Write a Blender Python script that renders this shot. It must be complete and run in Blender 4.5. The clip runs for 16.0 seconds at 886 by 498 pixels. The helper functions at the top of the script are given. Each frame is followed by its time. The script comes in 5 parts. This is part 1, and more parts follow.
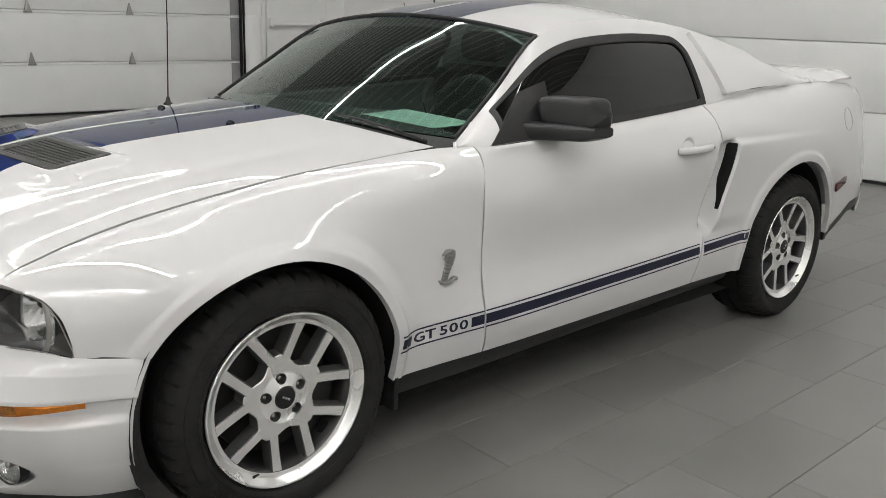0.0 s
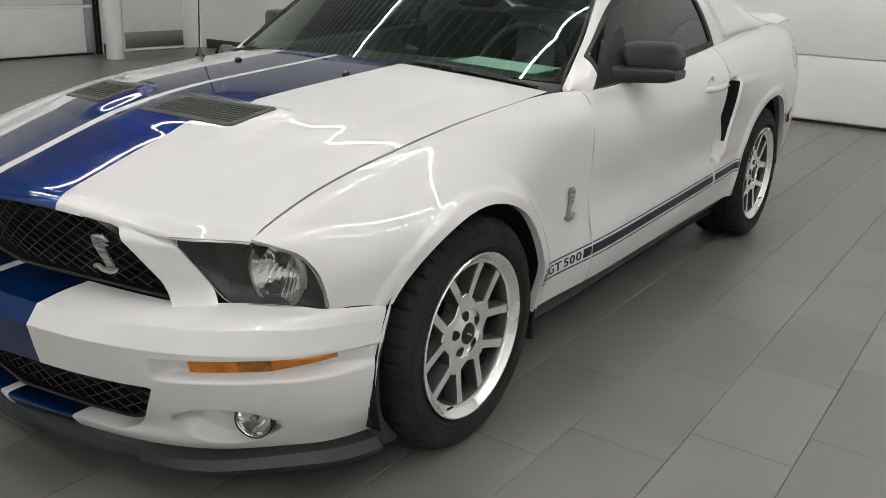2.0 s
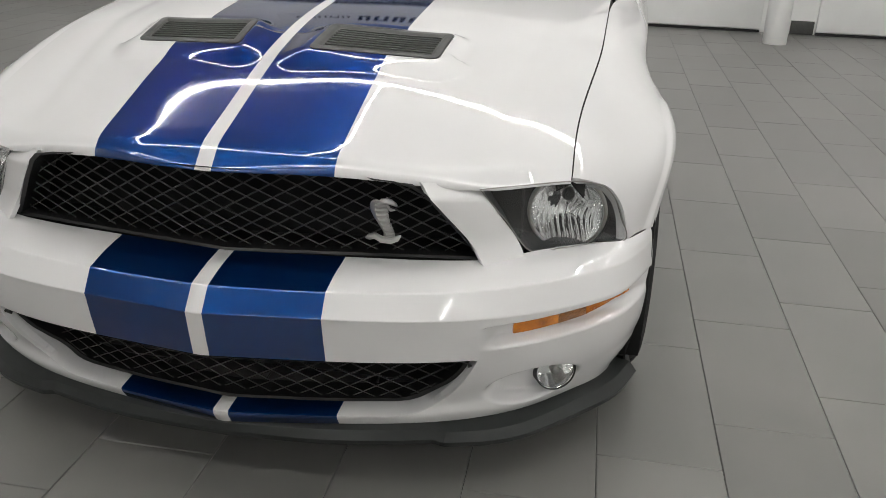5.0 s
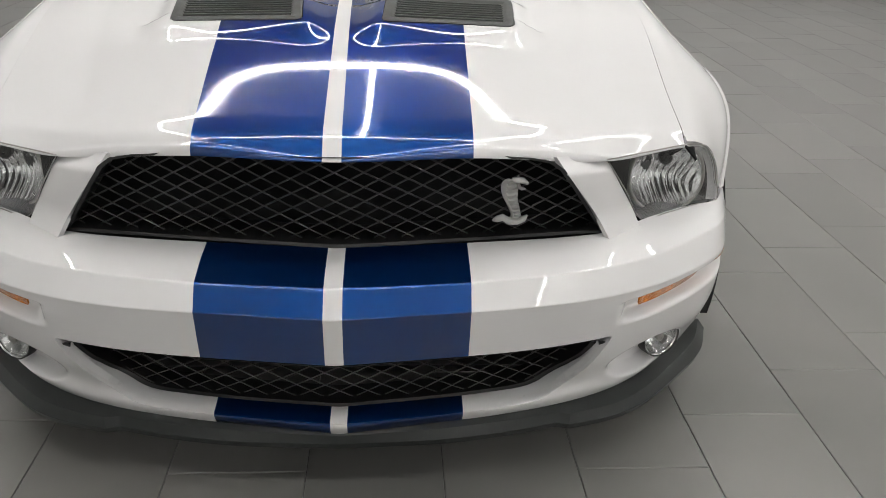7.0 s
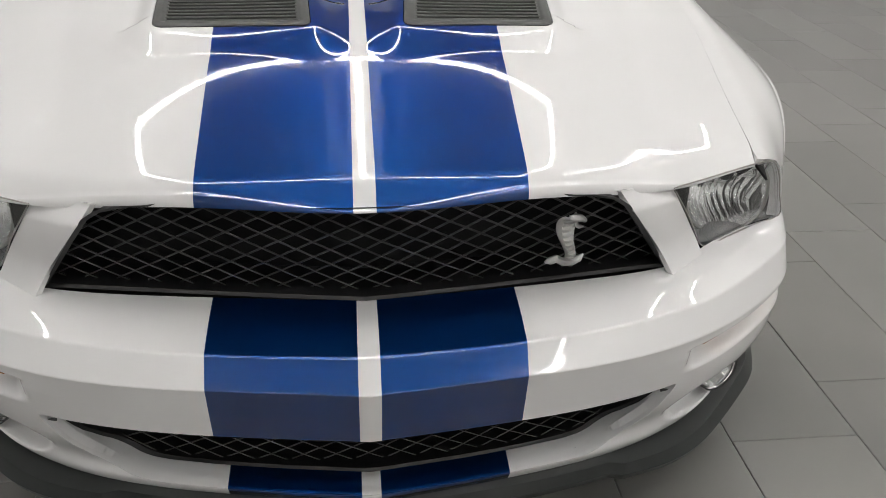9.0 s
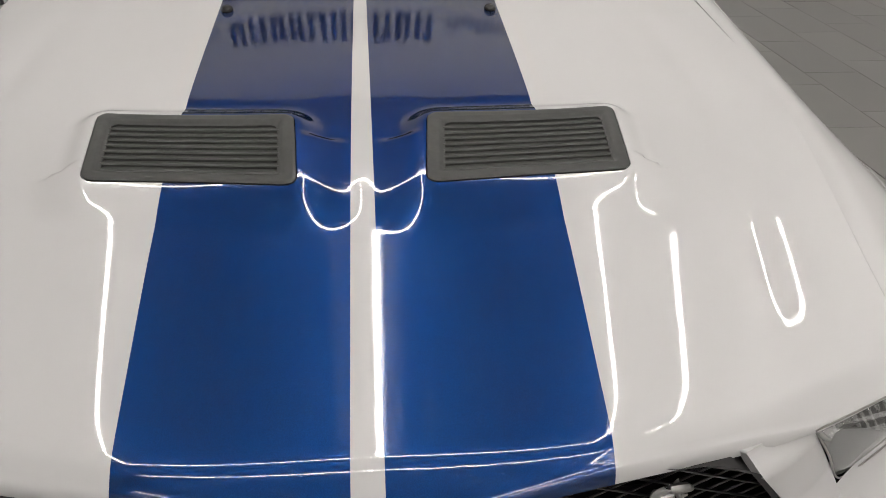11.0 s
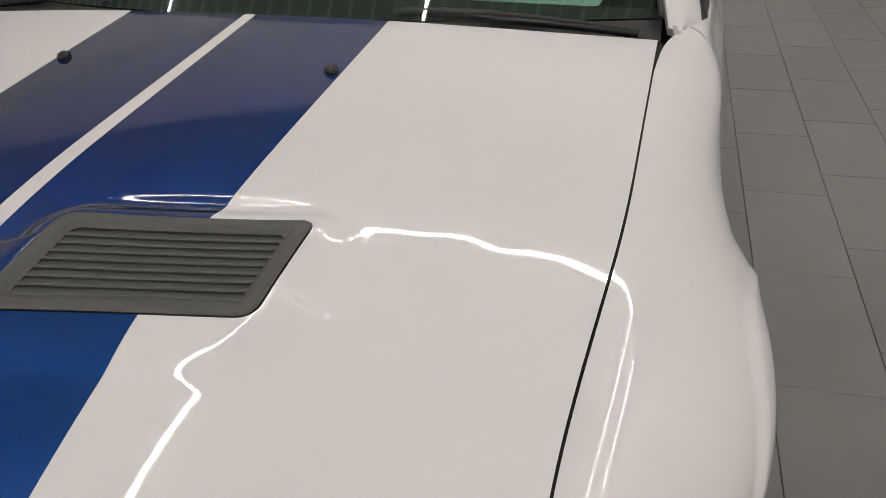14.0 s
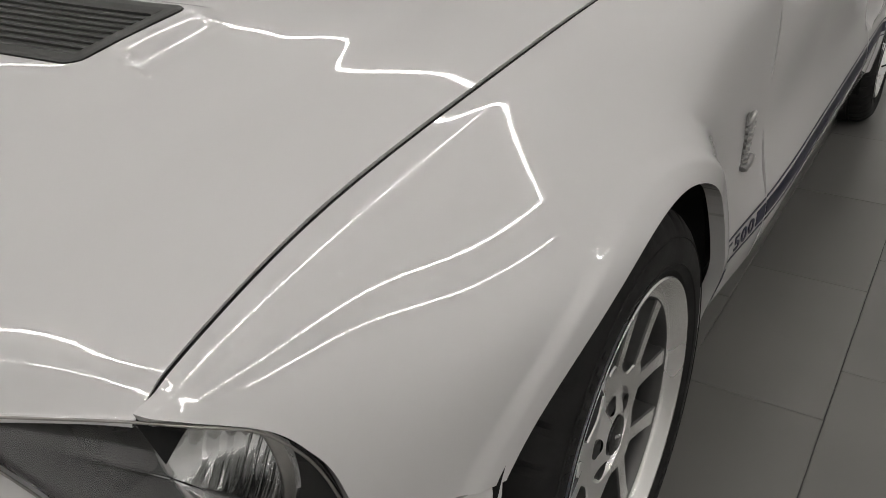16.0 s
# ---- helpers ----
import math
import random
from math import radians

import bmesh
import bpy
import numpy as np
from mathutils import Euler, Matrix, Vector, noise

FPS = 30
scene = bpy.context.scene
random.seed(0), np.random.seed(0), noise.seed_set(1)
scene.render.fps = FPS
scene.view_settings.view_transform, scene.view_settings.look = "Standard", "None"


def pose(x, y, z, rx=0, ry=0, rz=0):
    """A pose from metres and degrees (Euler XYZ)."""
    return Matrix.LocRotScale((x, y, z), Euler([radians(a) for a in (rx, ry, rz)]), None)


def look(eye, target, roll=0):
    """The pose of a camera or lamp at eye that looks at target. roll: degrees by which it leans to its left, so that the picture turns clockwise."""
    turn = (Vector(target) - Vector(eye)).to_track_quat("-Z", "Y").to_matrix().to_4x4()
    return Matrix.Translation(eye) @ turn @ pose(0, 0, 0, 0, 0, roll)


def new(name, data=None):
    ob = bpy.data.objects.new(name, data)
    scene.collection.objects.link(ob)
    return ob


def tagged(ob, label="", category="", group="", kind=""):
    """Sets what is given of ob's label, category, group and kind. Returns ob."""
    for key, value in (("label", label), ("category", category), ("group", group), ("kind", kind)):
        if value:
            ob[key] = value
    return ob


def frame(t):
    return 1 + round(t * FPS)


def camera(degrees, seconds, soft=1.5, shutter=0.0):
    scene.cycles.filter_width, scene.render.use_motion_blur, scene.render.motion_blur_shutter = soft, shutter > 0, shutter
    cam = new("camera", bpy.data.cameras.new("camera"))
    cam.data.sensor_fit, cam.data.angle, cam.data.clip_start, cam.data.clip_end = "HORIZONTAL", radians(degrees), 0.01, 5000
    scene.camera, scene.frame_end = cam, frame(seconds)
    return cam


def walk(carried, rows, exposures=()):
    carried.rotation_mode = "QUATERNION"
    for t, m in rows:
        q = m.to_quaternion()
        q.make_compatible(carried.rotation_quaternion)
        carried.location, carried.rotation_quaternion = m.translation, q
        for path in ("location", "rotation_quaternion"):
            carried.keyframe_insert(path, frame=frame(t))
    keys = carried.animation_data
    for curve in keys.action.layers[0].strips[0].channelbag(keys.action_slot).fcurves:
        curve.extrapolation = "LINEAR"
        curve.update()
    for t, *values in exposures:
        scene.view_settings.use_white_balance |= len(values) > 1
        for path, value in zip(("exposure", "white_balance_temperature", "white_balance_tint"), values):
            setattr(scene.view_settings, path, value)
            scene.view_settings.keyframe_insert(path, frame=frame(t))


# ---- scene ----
# camera: seconds, place in metres, turn in degrees
cam = camera(54.14, 16.0, 0.65)
PATH = [
    (0.0, 2.7267, -0.1776, 1.3223, 75.005, -1.842, 47.94),
    (0.5, 2.6395, -0.4138, 1.3224, 74.491, -1.868, 44.937),
    (1.0, 2.4852, -0.5899, 1.3215, 73.707, -2.105, 42.365),
    (1.5, 2.2995, -0.7668, 1.3177, 72.84, -2.04, 38.917),
    (2.0, 2.0984, -0.9475, 1.3248, 71.716, -2.047, 35.088),
    (2.5, 1.8877, -1.0998, 1.3204, 70.83, -1.879, 31.034),
    (3.0, 1.636, -1.1861, 1.2951, 70.313, -1.658, 27.235),
    (3.5, 1.4067, -1.244, 1.2883, 69.538, -1.73, 23.254),
    (4.0, 1.1764, -1.3202, 1.2897, 68.439, -1.808, 18.645),
    (4.5, 0.9731, -1.3689, 1.2967, 67.491, -1.74, 14.333),
    (5.0, 0.7168, -1.3929, 1.2712, 67.128, -1.801, 10.031),
    (7.5, 0.0407, -1.273, 1.2339, 64.684, -1.425, -4.533),
    (8.0, 0.0037, -1.191, 1.2445, 63.496, -1.323, -5.248),
    (10.5, -0.0209, -0.6744, 1.3723, 60.656, -1.194, -6.111),
    (11.0, 0.0108, -0.4952, 1.3757, 61.101, -0.836, -4.843),
    (11.5, 0.0584, -0.3917, 1.3977, 61.062, 0.048, -2.582),
    (12.0, 0.16, -0.3549, 1.4188, 61.028, 0.779, 0.436),
    (12.5, 0.2815, -0.3404, 1.4387, 61.187, 1.148, 4.089),
    (13.0, 0.4421, -0.2703, 1.4477, 61.296, 1.008, 6.78),
    (13.5, 0.6227, -0.1674, 1.4384, 61.179, 1.115, 10.053),
    (14.0, 0.7581, -0.1167, 1.4004, 61.068, 1.277, 13.732),
    (14.5, 0.918, -0.0912, 1.3515, 61.461, 1.506, 17.072),
    (15.0, 1.0556, -0.0555, 1.315, 62.431, 1.824, 20.786),
    (15.5, 1.1446, -0.0266, 1.2203, 62.785, 1.558, 25.97),
    (16.0, 1.2032, -0.0071, 1.1541, 62.38, 0.881, 31.387),
]
EXPOSURES = ((0.0, -0.44, 6500, 11), (2.5, -0.52, 6500, 11), (5.0, -0.43, 6500, 11), (7.5, -0.33, 6500, 12), (8.0, -0.33, 6500, 12), (10.5, -0.70, 6600, 13), (11.0, -0.83, 6700, 14), (12.5, -0.92, 6750, 15), (14.5, -0.93, 6850, 16), (15.5, -1.15, 6750, 14), (16.0, -1.17, 6650, 13))


def interp_path():
    return [(row[0], pose(*row[1:])) for row in PATH]


walk(cam, interp_path(), EXPOSURES)

# ---- light ----
world = bpy.data.worlds.new("world")
scene.world = world
world.use_nodes = True
world.node_tree.nodes["Background"].inputs[0].default_value = (0.8, 0.9, 1.0, 1)
world.node_tree.nodes["Background"].inputs[1].default_value = 0.02

CEILING = 5.6
TUBE_POWER = 80.0


# ---- materials ----
def nodes_of(name):
    m = bpy.data.materials.new(name)
    m.use_nodes = True
    nt = m.node_tree
    return m, nt, nt.nodes["Principled BSDF"]


def mathn(nt, op, a, b=None, clampit=False):
    n = nt.nodes.new("ShaderNodeMath")
    n.operation = op
    n.use_clamp = clampit
    for i, v in enumerate((a, b)):
        if v is None:
            continue
        if isinstance(v, (int, float)):
            n.inputs[i].default_value = v
        else:
            nt.links.new(v, n.inputs[i])
    return n.outputs[0]


def noise_of(nt, scale, detail=4.0, rough=0.55, coords="Object", stretch=None):
    tc = nt.nodes.new("ShaderNodeTexCoord")
    src = tc.outputs[coords]
    if stretch:
        mp = nt.nodes.new("ShaderNodeMapping")
        mp.inputs["Scale"].default_value = stretch
        nt.links.new(src, mp.inputs[0])
        src = mp.outputs[0]
    n = nt.nodes.new("ShaderNodeTexNoise")
    n.inputs["Scale"].default_value = scale
    n.inputs["Detail"].default_value = detail
    n.inputs["Roughness"].default_value = rough
    nt.links.new(src, n.inputs["Vector"])
    return n.outputs[0]


def ramp(nt, fac, stops):
    r = nt.nodes.new("ShaderNodeValToRGB")
    while len(r.color_ramp.elements) < len(stops):
        r.color_ramp.elements.new(0.5)
    for e, (p, c) in zip(r.color_ramp.elements, stops):
        e.position, e.color = p, (*c, 1)
    nt.links.new(fac, r.inputs[0])
    return r.outputs[0]


def mixc(nt, fac, a, b, mode="MIX"):
    n = nt.nodes.new("ShaderNodeMix")
    n.data_type, n.blend_type = "RGBA", mode
    for sock, v in ((n.inputs[0], fac), (n.inputs[6], a), (n.inputs[7], b)):
        if isinstance(v, (int, float)):
            sock.default_value = v
        elif isinstance(v, tuple):
            sock.default_value = (*v, 1)
        else:
            nt.links.new(v, sock)
    return n.outputs[2]


def bump(nt, bsdf, height, strength=0.2, distance=0.002, sock="Normal"):
    b = nt.nodes.new("ShaderNodeBump")
    b.inputs["Strength"].default_value = strength
    b.inputs["Distance"].default_value = distance
    nt.links.new(height, b.inputs["Height"])
    nt.links.new(b.outputs[0], bsdf.inputs[sock])


def simple(name, colour, rough=0.5, metal=0.0, vary=0.12, scale=30.0, bumpy=0.15, dist=0.001, coat=0.0):
    m, nt, p = nodes_of(name)
    n = noise_of(nt, scale)
    lo = tuple(max(0.0, c * (1 - vary)) for c in colour)
    hi = tuple(min(1.0, c * (1 + vary)) for c in colour)
    nt.links.new(ramp(nt, n, [(0.3, lo), (0.7, hi)]), p.inputs["Base Color"])
    p.inputs["Metallic"].default_value = metal
    r = ramp(nt, noise_of(nt, scale * 0.23), [(0.3, (rough * 0.88,) * 3), (0.7, (min(1, rough * 1.12),) * 3)])
    nt.links.new(r, p.inputs["Roughness"])
    p.inputs["Coat Weight"].default_value = coat
    p.inputs["Coat Roughness"].default_value = 0.03
    if bumpy:
        bump(nt, p, noise_of(nt, scale * 3), bumpy, dist)
    return m


WHITE = (0.715, 0.711, 0.712)
BLUE = (0.0024, 0.043, 0.195)


def paint(name, striped):
    """White clear-coated paint, with two blue stripes along the middle of the car where striped."""
    m, nt, p = nodes_of(name)
    cloud = noise_of(nt, 1.7, 3)
    white = ramp(nt, cloud, [(0.35, tuple(c * 0.985 for c in WHITE)), (0.65, WHITE)])
    p.inputs["Coat Weight"].default_value = 1.0
    p.inputs["Coat Roughness"].default_value = 0.012
    p.inputs["Coat IOR"].default_value = 1.7
    p.inputs["Specular IOR Level"].default_value = 0.0
    peel = noise_of(nt, 420.0, 2)
    bump(nt, p, peel, 0.03, 0.0004, "Coat Normal")
    p.inputs["Roughness"].default_value = 0.38
    if not striped:
        nt.links.new(white, p.inputs["Base Color"])
        return m
    tc = nt.nodes.new("ShaderNodeTexCoord")
    sep = nt.nodes.new("ShaderNodeSeparateXYZ")
    nt.links.new(tc.outputs["Object"], sep.inputs[0])
    ax = mathn(nt, "ABSOLUTE", sep.outputs[0])
    y = sep.outputs[1]
    outer = mathn(nt, "ADD", mathn(nt, "MULTIPLY", y, 0.0142), 0.2475)
    inner = mathn(nt, "SUBTRACT", 0.0172, mathn(nt, "MULTIPLY", y, 0.0042))
    inner = mathn(nt, "MAXIMUM", inner, 0.011)
    mask = mathn(nt, "MULTIPLY", mathn(nt, "LESS_THAN", ax, outer), mathn(nt, "GREATER_THAN", ax, inner))
    flake = noise_of(nt, 900.0, 2)
    blue = ramp(nt, flake, [(0.25, tuple(c * 0.75 for c in BLUE)), (0.75, tuple(min(1, c * 1.3) for c in BLUE))])
    nt.links.new(mixc(nt, mask, white, blue), p.inputs["Base Color"])
    nt.links.new(mathn(nt, "MULTIPLY", mask, 0.9), p.inputs["Metallic"])
    nt.links.new(mathn(nt, "ADD", mathn(nt, "MULTIPLY", mask, 0.035), 0.012), p.inputs["Coat Roughness"])
    p.inputs["Specular Tint"].default_value = (0.02, 0.03, 0.06, 1)
    return m


def glass(name, tint, rough=0.0):
    m, nt, p = nodes_of(name)
    p.inputs["Base Color"].default_value = (*tint, 1)
    p.inputs["Transmission Weight"].default_value = 1.0
    p.inputs["Roughness"].default_value = rough
    p.inputs["IOR"].default_value = 1.5
    return m


def glow(name, colour, strength):
    m, nt, p = nodes_of(name)
    p.inputs["Base Color"].default_value = (0.9, 0.9, 0.9, 1)
    p.inputs["Emission Color"].default_value = (*colour, 1)
    p.inputs["Emission Strength"].default_value = strength
    return m


M_WHITE = paint("white_clear_coat", False)
M_STRIPED = paint("white_clear_coat_with_blue_stripes", True)
M_BLUE = simple("blue_vinyl", (0.005, 0.006, 0.028), 0.42, 0.0, 0.08, 60, 0.03, 0.0003, 0.0)
M_BLACK_GLOSS = simple("gloss_black_trim", (0.012, 0.012, 0.013), 0.18, 0, 0.1, 40, 0.02, 0.0003)
M_BLACK = simple("black_plastic", (0.010, 0.010, 0.0105), 0.5, 0, 0.15, 80, 0.15, 0.0005)
M_WIRE = simple("dark_grey_grille_wire", (0.040, 0.040, 0.039), 0.38, 0.2, 0.1, 60, 0.05, 0.0004)
# near-black: puts the shade of hollows into the colour; also the black cabinet
M_DEEP = simple("matte_black_and_cavity_shade", (0.0025, 0.0025, 0.0025), 0.95, 0, 0.2, 20, 0.1)
M_GREYPLASTIC = simple("dark_grey_textured_plastic", (0.013, 0.0138, 0.015), 0.34, 0, 0.12, 300, 0.2, 0.0005)
M_VENT = simple("satin_grey_vent", (0.053, 0.055, 0.0525), 0.5, 0, 0.1, 120, 0.12, 0.0005)
M_LIP = simple("dark_green_grey_lip", (0.010, 0.0125, 0.012), 0.45, 0, 0.18, 25, 0.12, 0.0006)
M_RUBBER = simple("tyre_rubber", (0.008, 0.0079, 0.0077), 0.85, 0, 0.25, 35, 0.3, 0.0012)
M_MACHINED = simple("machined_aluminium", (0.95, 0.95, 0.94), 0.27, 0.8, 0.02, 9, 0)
# silver finishes, darkened to put in the shade between and behind the spokes
M_WHEELPAINT = simple("shaded_silver_wheel_paint", (0.10, 0.10, 0.099), 0.36, 0.4, 0.04, 12, 0)
M_BARREL = simple("shaded_silver_barrel", (0.085, 0.085, 0.084), 0.30, 0.6, 0.06, 12, 0)
M_DISC = simple("dark_brake_iron", (0.05, 0.049, 0.047), 0.45, 0.6, 0.1, 40, 0.1, 0.0004)
M_STEEL = simple("brushed_steel", (0.38, 0.37, 0.35), 0.4, 1.0, 0.1, 50, 0.15, 0.0005)
M_CHROME = simple("chrome", (0.8, 0.8, 0.8), 0.1, 1.0, 0.04, 50, 0.03, 0.0003)
M_PEWTER = simple("pewter_emblem", (0.42, 0.42, 0.41), 0.34, 0.9, 0.08, 60, 0.05, 0.0004)
M_AMBER = simple("amber_lens", (0.80, 0.23, 0.005), 0.14, 0.55, 0.4, 30, 0.7, 0.004, 1.0)
M_AMBERDARK = simple("dark_amber_lens", (0.40, 0.14, 0.008), 0.16, 0.7, 0.5, 60, 0.7, 0.003, 1.0)
M_RED = simple("red_reflector", (0.10, 0.012, 0.010), 0.2, 0, 0.2, 90, 0.2, 0.001, 0.8)
M_GLASS = glass("windscreen_glass", (0.29, 0.43, 0.36))
M_TINT = glass("tinted_side_glass", (0.012, 0.014, 0.011))
M_LENS = glass("clear_lens", (0.96, 0.97, 0.97))
M_TRIM = simple("interior_charcoal", (0.014, 0.0145, 0.015), 0.65, 0, 0.2, 80, 0.3, 0.001)
M_PAPER = simple("pale_green_sheet", (0.50, 0.62, 0.58), 0.6, 0, 0.05, 12, 0.05, 0.0005)
M_WALL = simple("white_wall_paint", (0.89, 0.895, 0.885), 0.5, 0, 0.025, 2.2, 0.06, 0.001)
M_DOORPAINT = simple("white_steel_door", (0.85, 0.86, 0.85), 0.36, 0, 0.03, 3.0, 0.12, 0.001)
M_CEIL = simple("grey_ribbed_liner", (0.46, 0.47, 0.46), 0.45, 0, 0.03, 3.0, 0.05, 0.001)
M_SEAL = simple("black_door_seal", (0.015, 0.015, 0.015), 0.7, 0, 0.2, 60, 0.2)
M_BASE = simple("dark_grey_skirting", (0.06, 0.06, 0.058), 0.5, 0, 0.15, 25, 0.15)
M_JOINT = simple("dark_tile_joint", (0.055, 0.053, 0.051), 0.7, 0, 0.25, 40, 0.3)


def tile_material():
    """Grey slate-look tile with faint clouding and a satin sheen; each piece a touch different."""
    m, nt, p = nodes_of("grey_slate_tile")
    info = nt.nodes.new("ShaderNodeObjectInfo")
    geo = nt.nodes.new("ShaderNodeNewGeometry")
    rnd = mathn(nt, "FRACT", mathn(nt, "ADD", info.outputs["Random"], geo.outputs["Random Per Island"]))
    tc = nt.nodes.new("ShaderNodeNewGeometry")
    n1 = nt.nodes.new("ShaderNodeTexNoise")
    n1.inputs["Scale"].default_value, n1.inputs["Detail"].default_value = 1.7, 2.0
    nt.links.new(tc.outputs["Position"], n1.inputs["Vector"])
    cloud = mathn(nt, "ADD", mathn(nt, "MULTIPLY", n1.outputs[0], 0.8), 0.1)
    base = mixc(nt, cloud, (0.115, 0.119, 0.112), (0.240, 0.229, 0.219))
    shade = mathn(nt, "ADD", mathn(nt, "MULTIPLY", rnd, 0.16), 0.92)
    col = mixc(nt, 1.0, base, shade, "MULTIPLY")
    nt.links.new(col, p.inputs["Base Color"])
    nt.links.new(mathn(nt, "ADD", mathn(nt, "MULTIPLY", cloud, 0.20), 0.22), p.inputs["Roughness"])
    p.inputs["IOR"].default_value = 1.6
    return m


M_TILE = tile_material()
M_TUBE = glow("led_tube", (1.0, 0.985, 0.95), TUBE_POWER)


# ---- mesh helpers ----
def herm(ts, vals):
    """A smooth curve through values at the parameters ts (cubic, with centred slopes)."""
    ts, vals = np.asarray(ts, float), np.asarray(vals, float)
    d = np.diff(vals, axis=0) / np.diff(ts).reshape(-1, *([1] * (vals.ndim - 1)))
    h = np.diff(ts).reshape(-1, *([1] * (vals.ndim - 1)))
    m = np.empty_like(vals)
    m[0], m[-1] = d[0], d[-1]
    m[1:-1] = (d[:-1] * h[1:] + d[1:] * h[:-1]) / (h[1:] + h[:-1])

    def at(t):
        t = np.clip(np.asarray(t, float), ts[0], ts[-1])
        i = np.clip(np.searchsorted(ts, t, side="right") - 1, 0, len(ts) - 2)
        w = (ts[i + 1] - ts[i])
        u = (t - ts[i]) / w
        sh = (...,) + (None,) * (vals.ndim - 1)
        u, w = u[sh], w[sh]
        return ((2 * u ** 3 - 3 * u ** 2 + 1) * vals[i] + (u ** 3 - 2 * u ** 2 + u) * w * m[i]
                + (-2 * u ** 3 + 3 * u ** 2) * vals[i + 1] + (u ** 3 - u ** 2) * w * m[i + 1])
    return at


def spline(ts, vals):
    """A curve through values at the parameters ts whose bend changes smoothly (natural cubic)."""
    ts, vals = np.asarray(ts, float), np.asarray(vals, float)
    flat = vals.reshape(len(ts), -1)
    n, h = len(ts), np.diff(ts)
    A, B = np.eye(n), np.zeros_like(flat)
    for i in range(1, n - 1):
        A[i, i - 1:i + 2] = h[i - 1], 2 * (h[i - 1] + h[i]), h[i]
        B[i] = 6 * ((flat[i + 1] - flat[i]) / h[i] - (flat[i] - flat[i - 1]) / h[i - 1])
    M = np.linalg.solve(A, B).reshape(vals.shape)

    def at(t):
        t = np.clip(np.asarray(t, float), ts[0], ts[-1])
        i = np.clip(np.searchsorted(ts, t, side="right") - 1, 0, n - 2)
        sh = (...,) + (None,) * (vals.ndim - 1)
        w, a, b = h[i][sh], (ts[i + 1] - t)[sh], (t - ts[i])[sh]
        return (M[i] * a ** 3 + M[i + 1] * b ** 3) / (6 * w) + (vals[i] / w - M[i] * w / 6) * a + (vals[i + 1] / w - M[i + 1] * w / 6) * b
    return at


def loft(curves, us, nv):
    """Points (len(us), nv, 3) of the surface through the feature curves, which are functions of u."""
    net = np.stack([c(us) for c in curves], 0)
    chord = np.linalg.norm(np.diff(net, axis=0), axis=2).mean(axis=1)
    ks = np.concatenate([[0], np.cumsum(chord)])
    return np.swapaxes((spline if len(curves) > 5 else herm)(ks, net)(np.linspace(0, ks[-1], nv)), 0, 1)


def smooth01(x):
    x = np.clip(x, 0, 1)
    return x * x * (3 - 2 * x)


def sheet(P):
    """Vertices and quads of a grid of points."""
    n, m = P.shape[:2]
    i = np.arange(n * m).reshape(n, m)
    F = np.stack([i[:-1, :-1], i[1:, :-1], i[1:, 1:], i[:-1, 1:]], -1).reshape(-1, 4)
    return P.reshape(-1, P.shape[2]).copy(), [tuple(f) for f in F.tolist()]


def clip(V, F, d):
    """Keeps the part of a mesh where d >= 0, with a clean edge along d = 0."""
    d = np.where(np.abs(d) < 1e-7, 1e-7, d)
    keep = d > 0
    newv, cut, out = [], {}, []
    base = len(V)
    for f in F:
        k = [keep[i] for i in f]
        if all(k):
            out.append(f)
            continue
        if not any(k):
            continue
        poly = []
        for a, b in zip(f, f[1:] + f[:1]):
            if keep[a]:
                poly.append(a)
            if keep[a] != keep[b]:
                key = (a, b) if a < b else (b, a)
                if key not in cut:
                    t = d[key[0]] / (d[key[0]] - d[key[1]])
                    cut[key] = base + len(newv)
                    newv.append(V[key[0]] * (1 - t) + V[key[1]] * t)
                poly.append(cut[key])
        if len(poly) > 2:
            out.append(tuple(poly))
    if newv:
        V = np.vstack([V, np.array(newv)])
    used = sorted({i for f in out for i in f})
    re = {o: n for n, o in enumerate(used)}
    return V[used], [tuple(re[i] for i in f) for f in out]


def normals(V, F):
    N = np.zeros((len(V), 3))
    for f in F:
        a, b, c = V[f[0], :3], V[f[1], :3], V[f[2], :3]
        e = V[f[-1], :3]
        n = np.cross(c - a, e - b) if len(f) > 3 else np.cross(b - a, c - a)
        for i in f:
            N[i] += n
    L = np.linalg.norm(N, axis=1)
    return N / np.maximum(L, 1e-12)[:, None]


def outward(V, F, hint):
    N = normals(V, F)
    if (N @ np.array(hint, float)).sum() < 0:
        return [tuple(reversed(f)) for f in F]
    return F


def shell(V, F, hint, thick=0.012, back=False):
    """Gives a sheet a folded edge of that depth (and a back, for panes)."""
    V = V[:, :3]
    F = outward(V, F, hint)
    N = normals(V, F)
    count = {}
    for f in F:
        for a, b in zip(f, f[1:] + f[:1]):
            count[(a, b)] = 1
    rim = [(a, b) for a, b in count if (b, a) not in count]
    ids = sorted({i for e in rim for i in e})
    o = len(V)
    m1 = {i: o + k for k, i in enumerate(ids)}
    m2 = {i: o + len(ids) + k for k, i in enumerate(ids)}
    ids = np.array(ids, int)
    parts = [V, V[ids], V[ids] - N[ids] * thick]
    G = list(F) + [(m1[b], m1[a], m2[a], m2[b]) for a, b in rim]
    if back:
        o2 = sum(len(p) for p in parts)
        parts.append(V - N * thick)
        G += [tuple(o2 + i for i in reversed(f)) for f in F]
    return np.vstack(parts), G


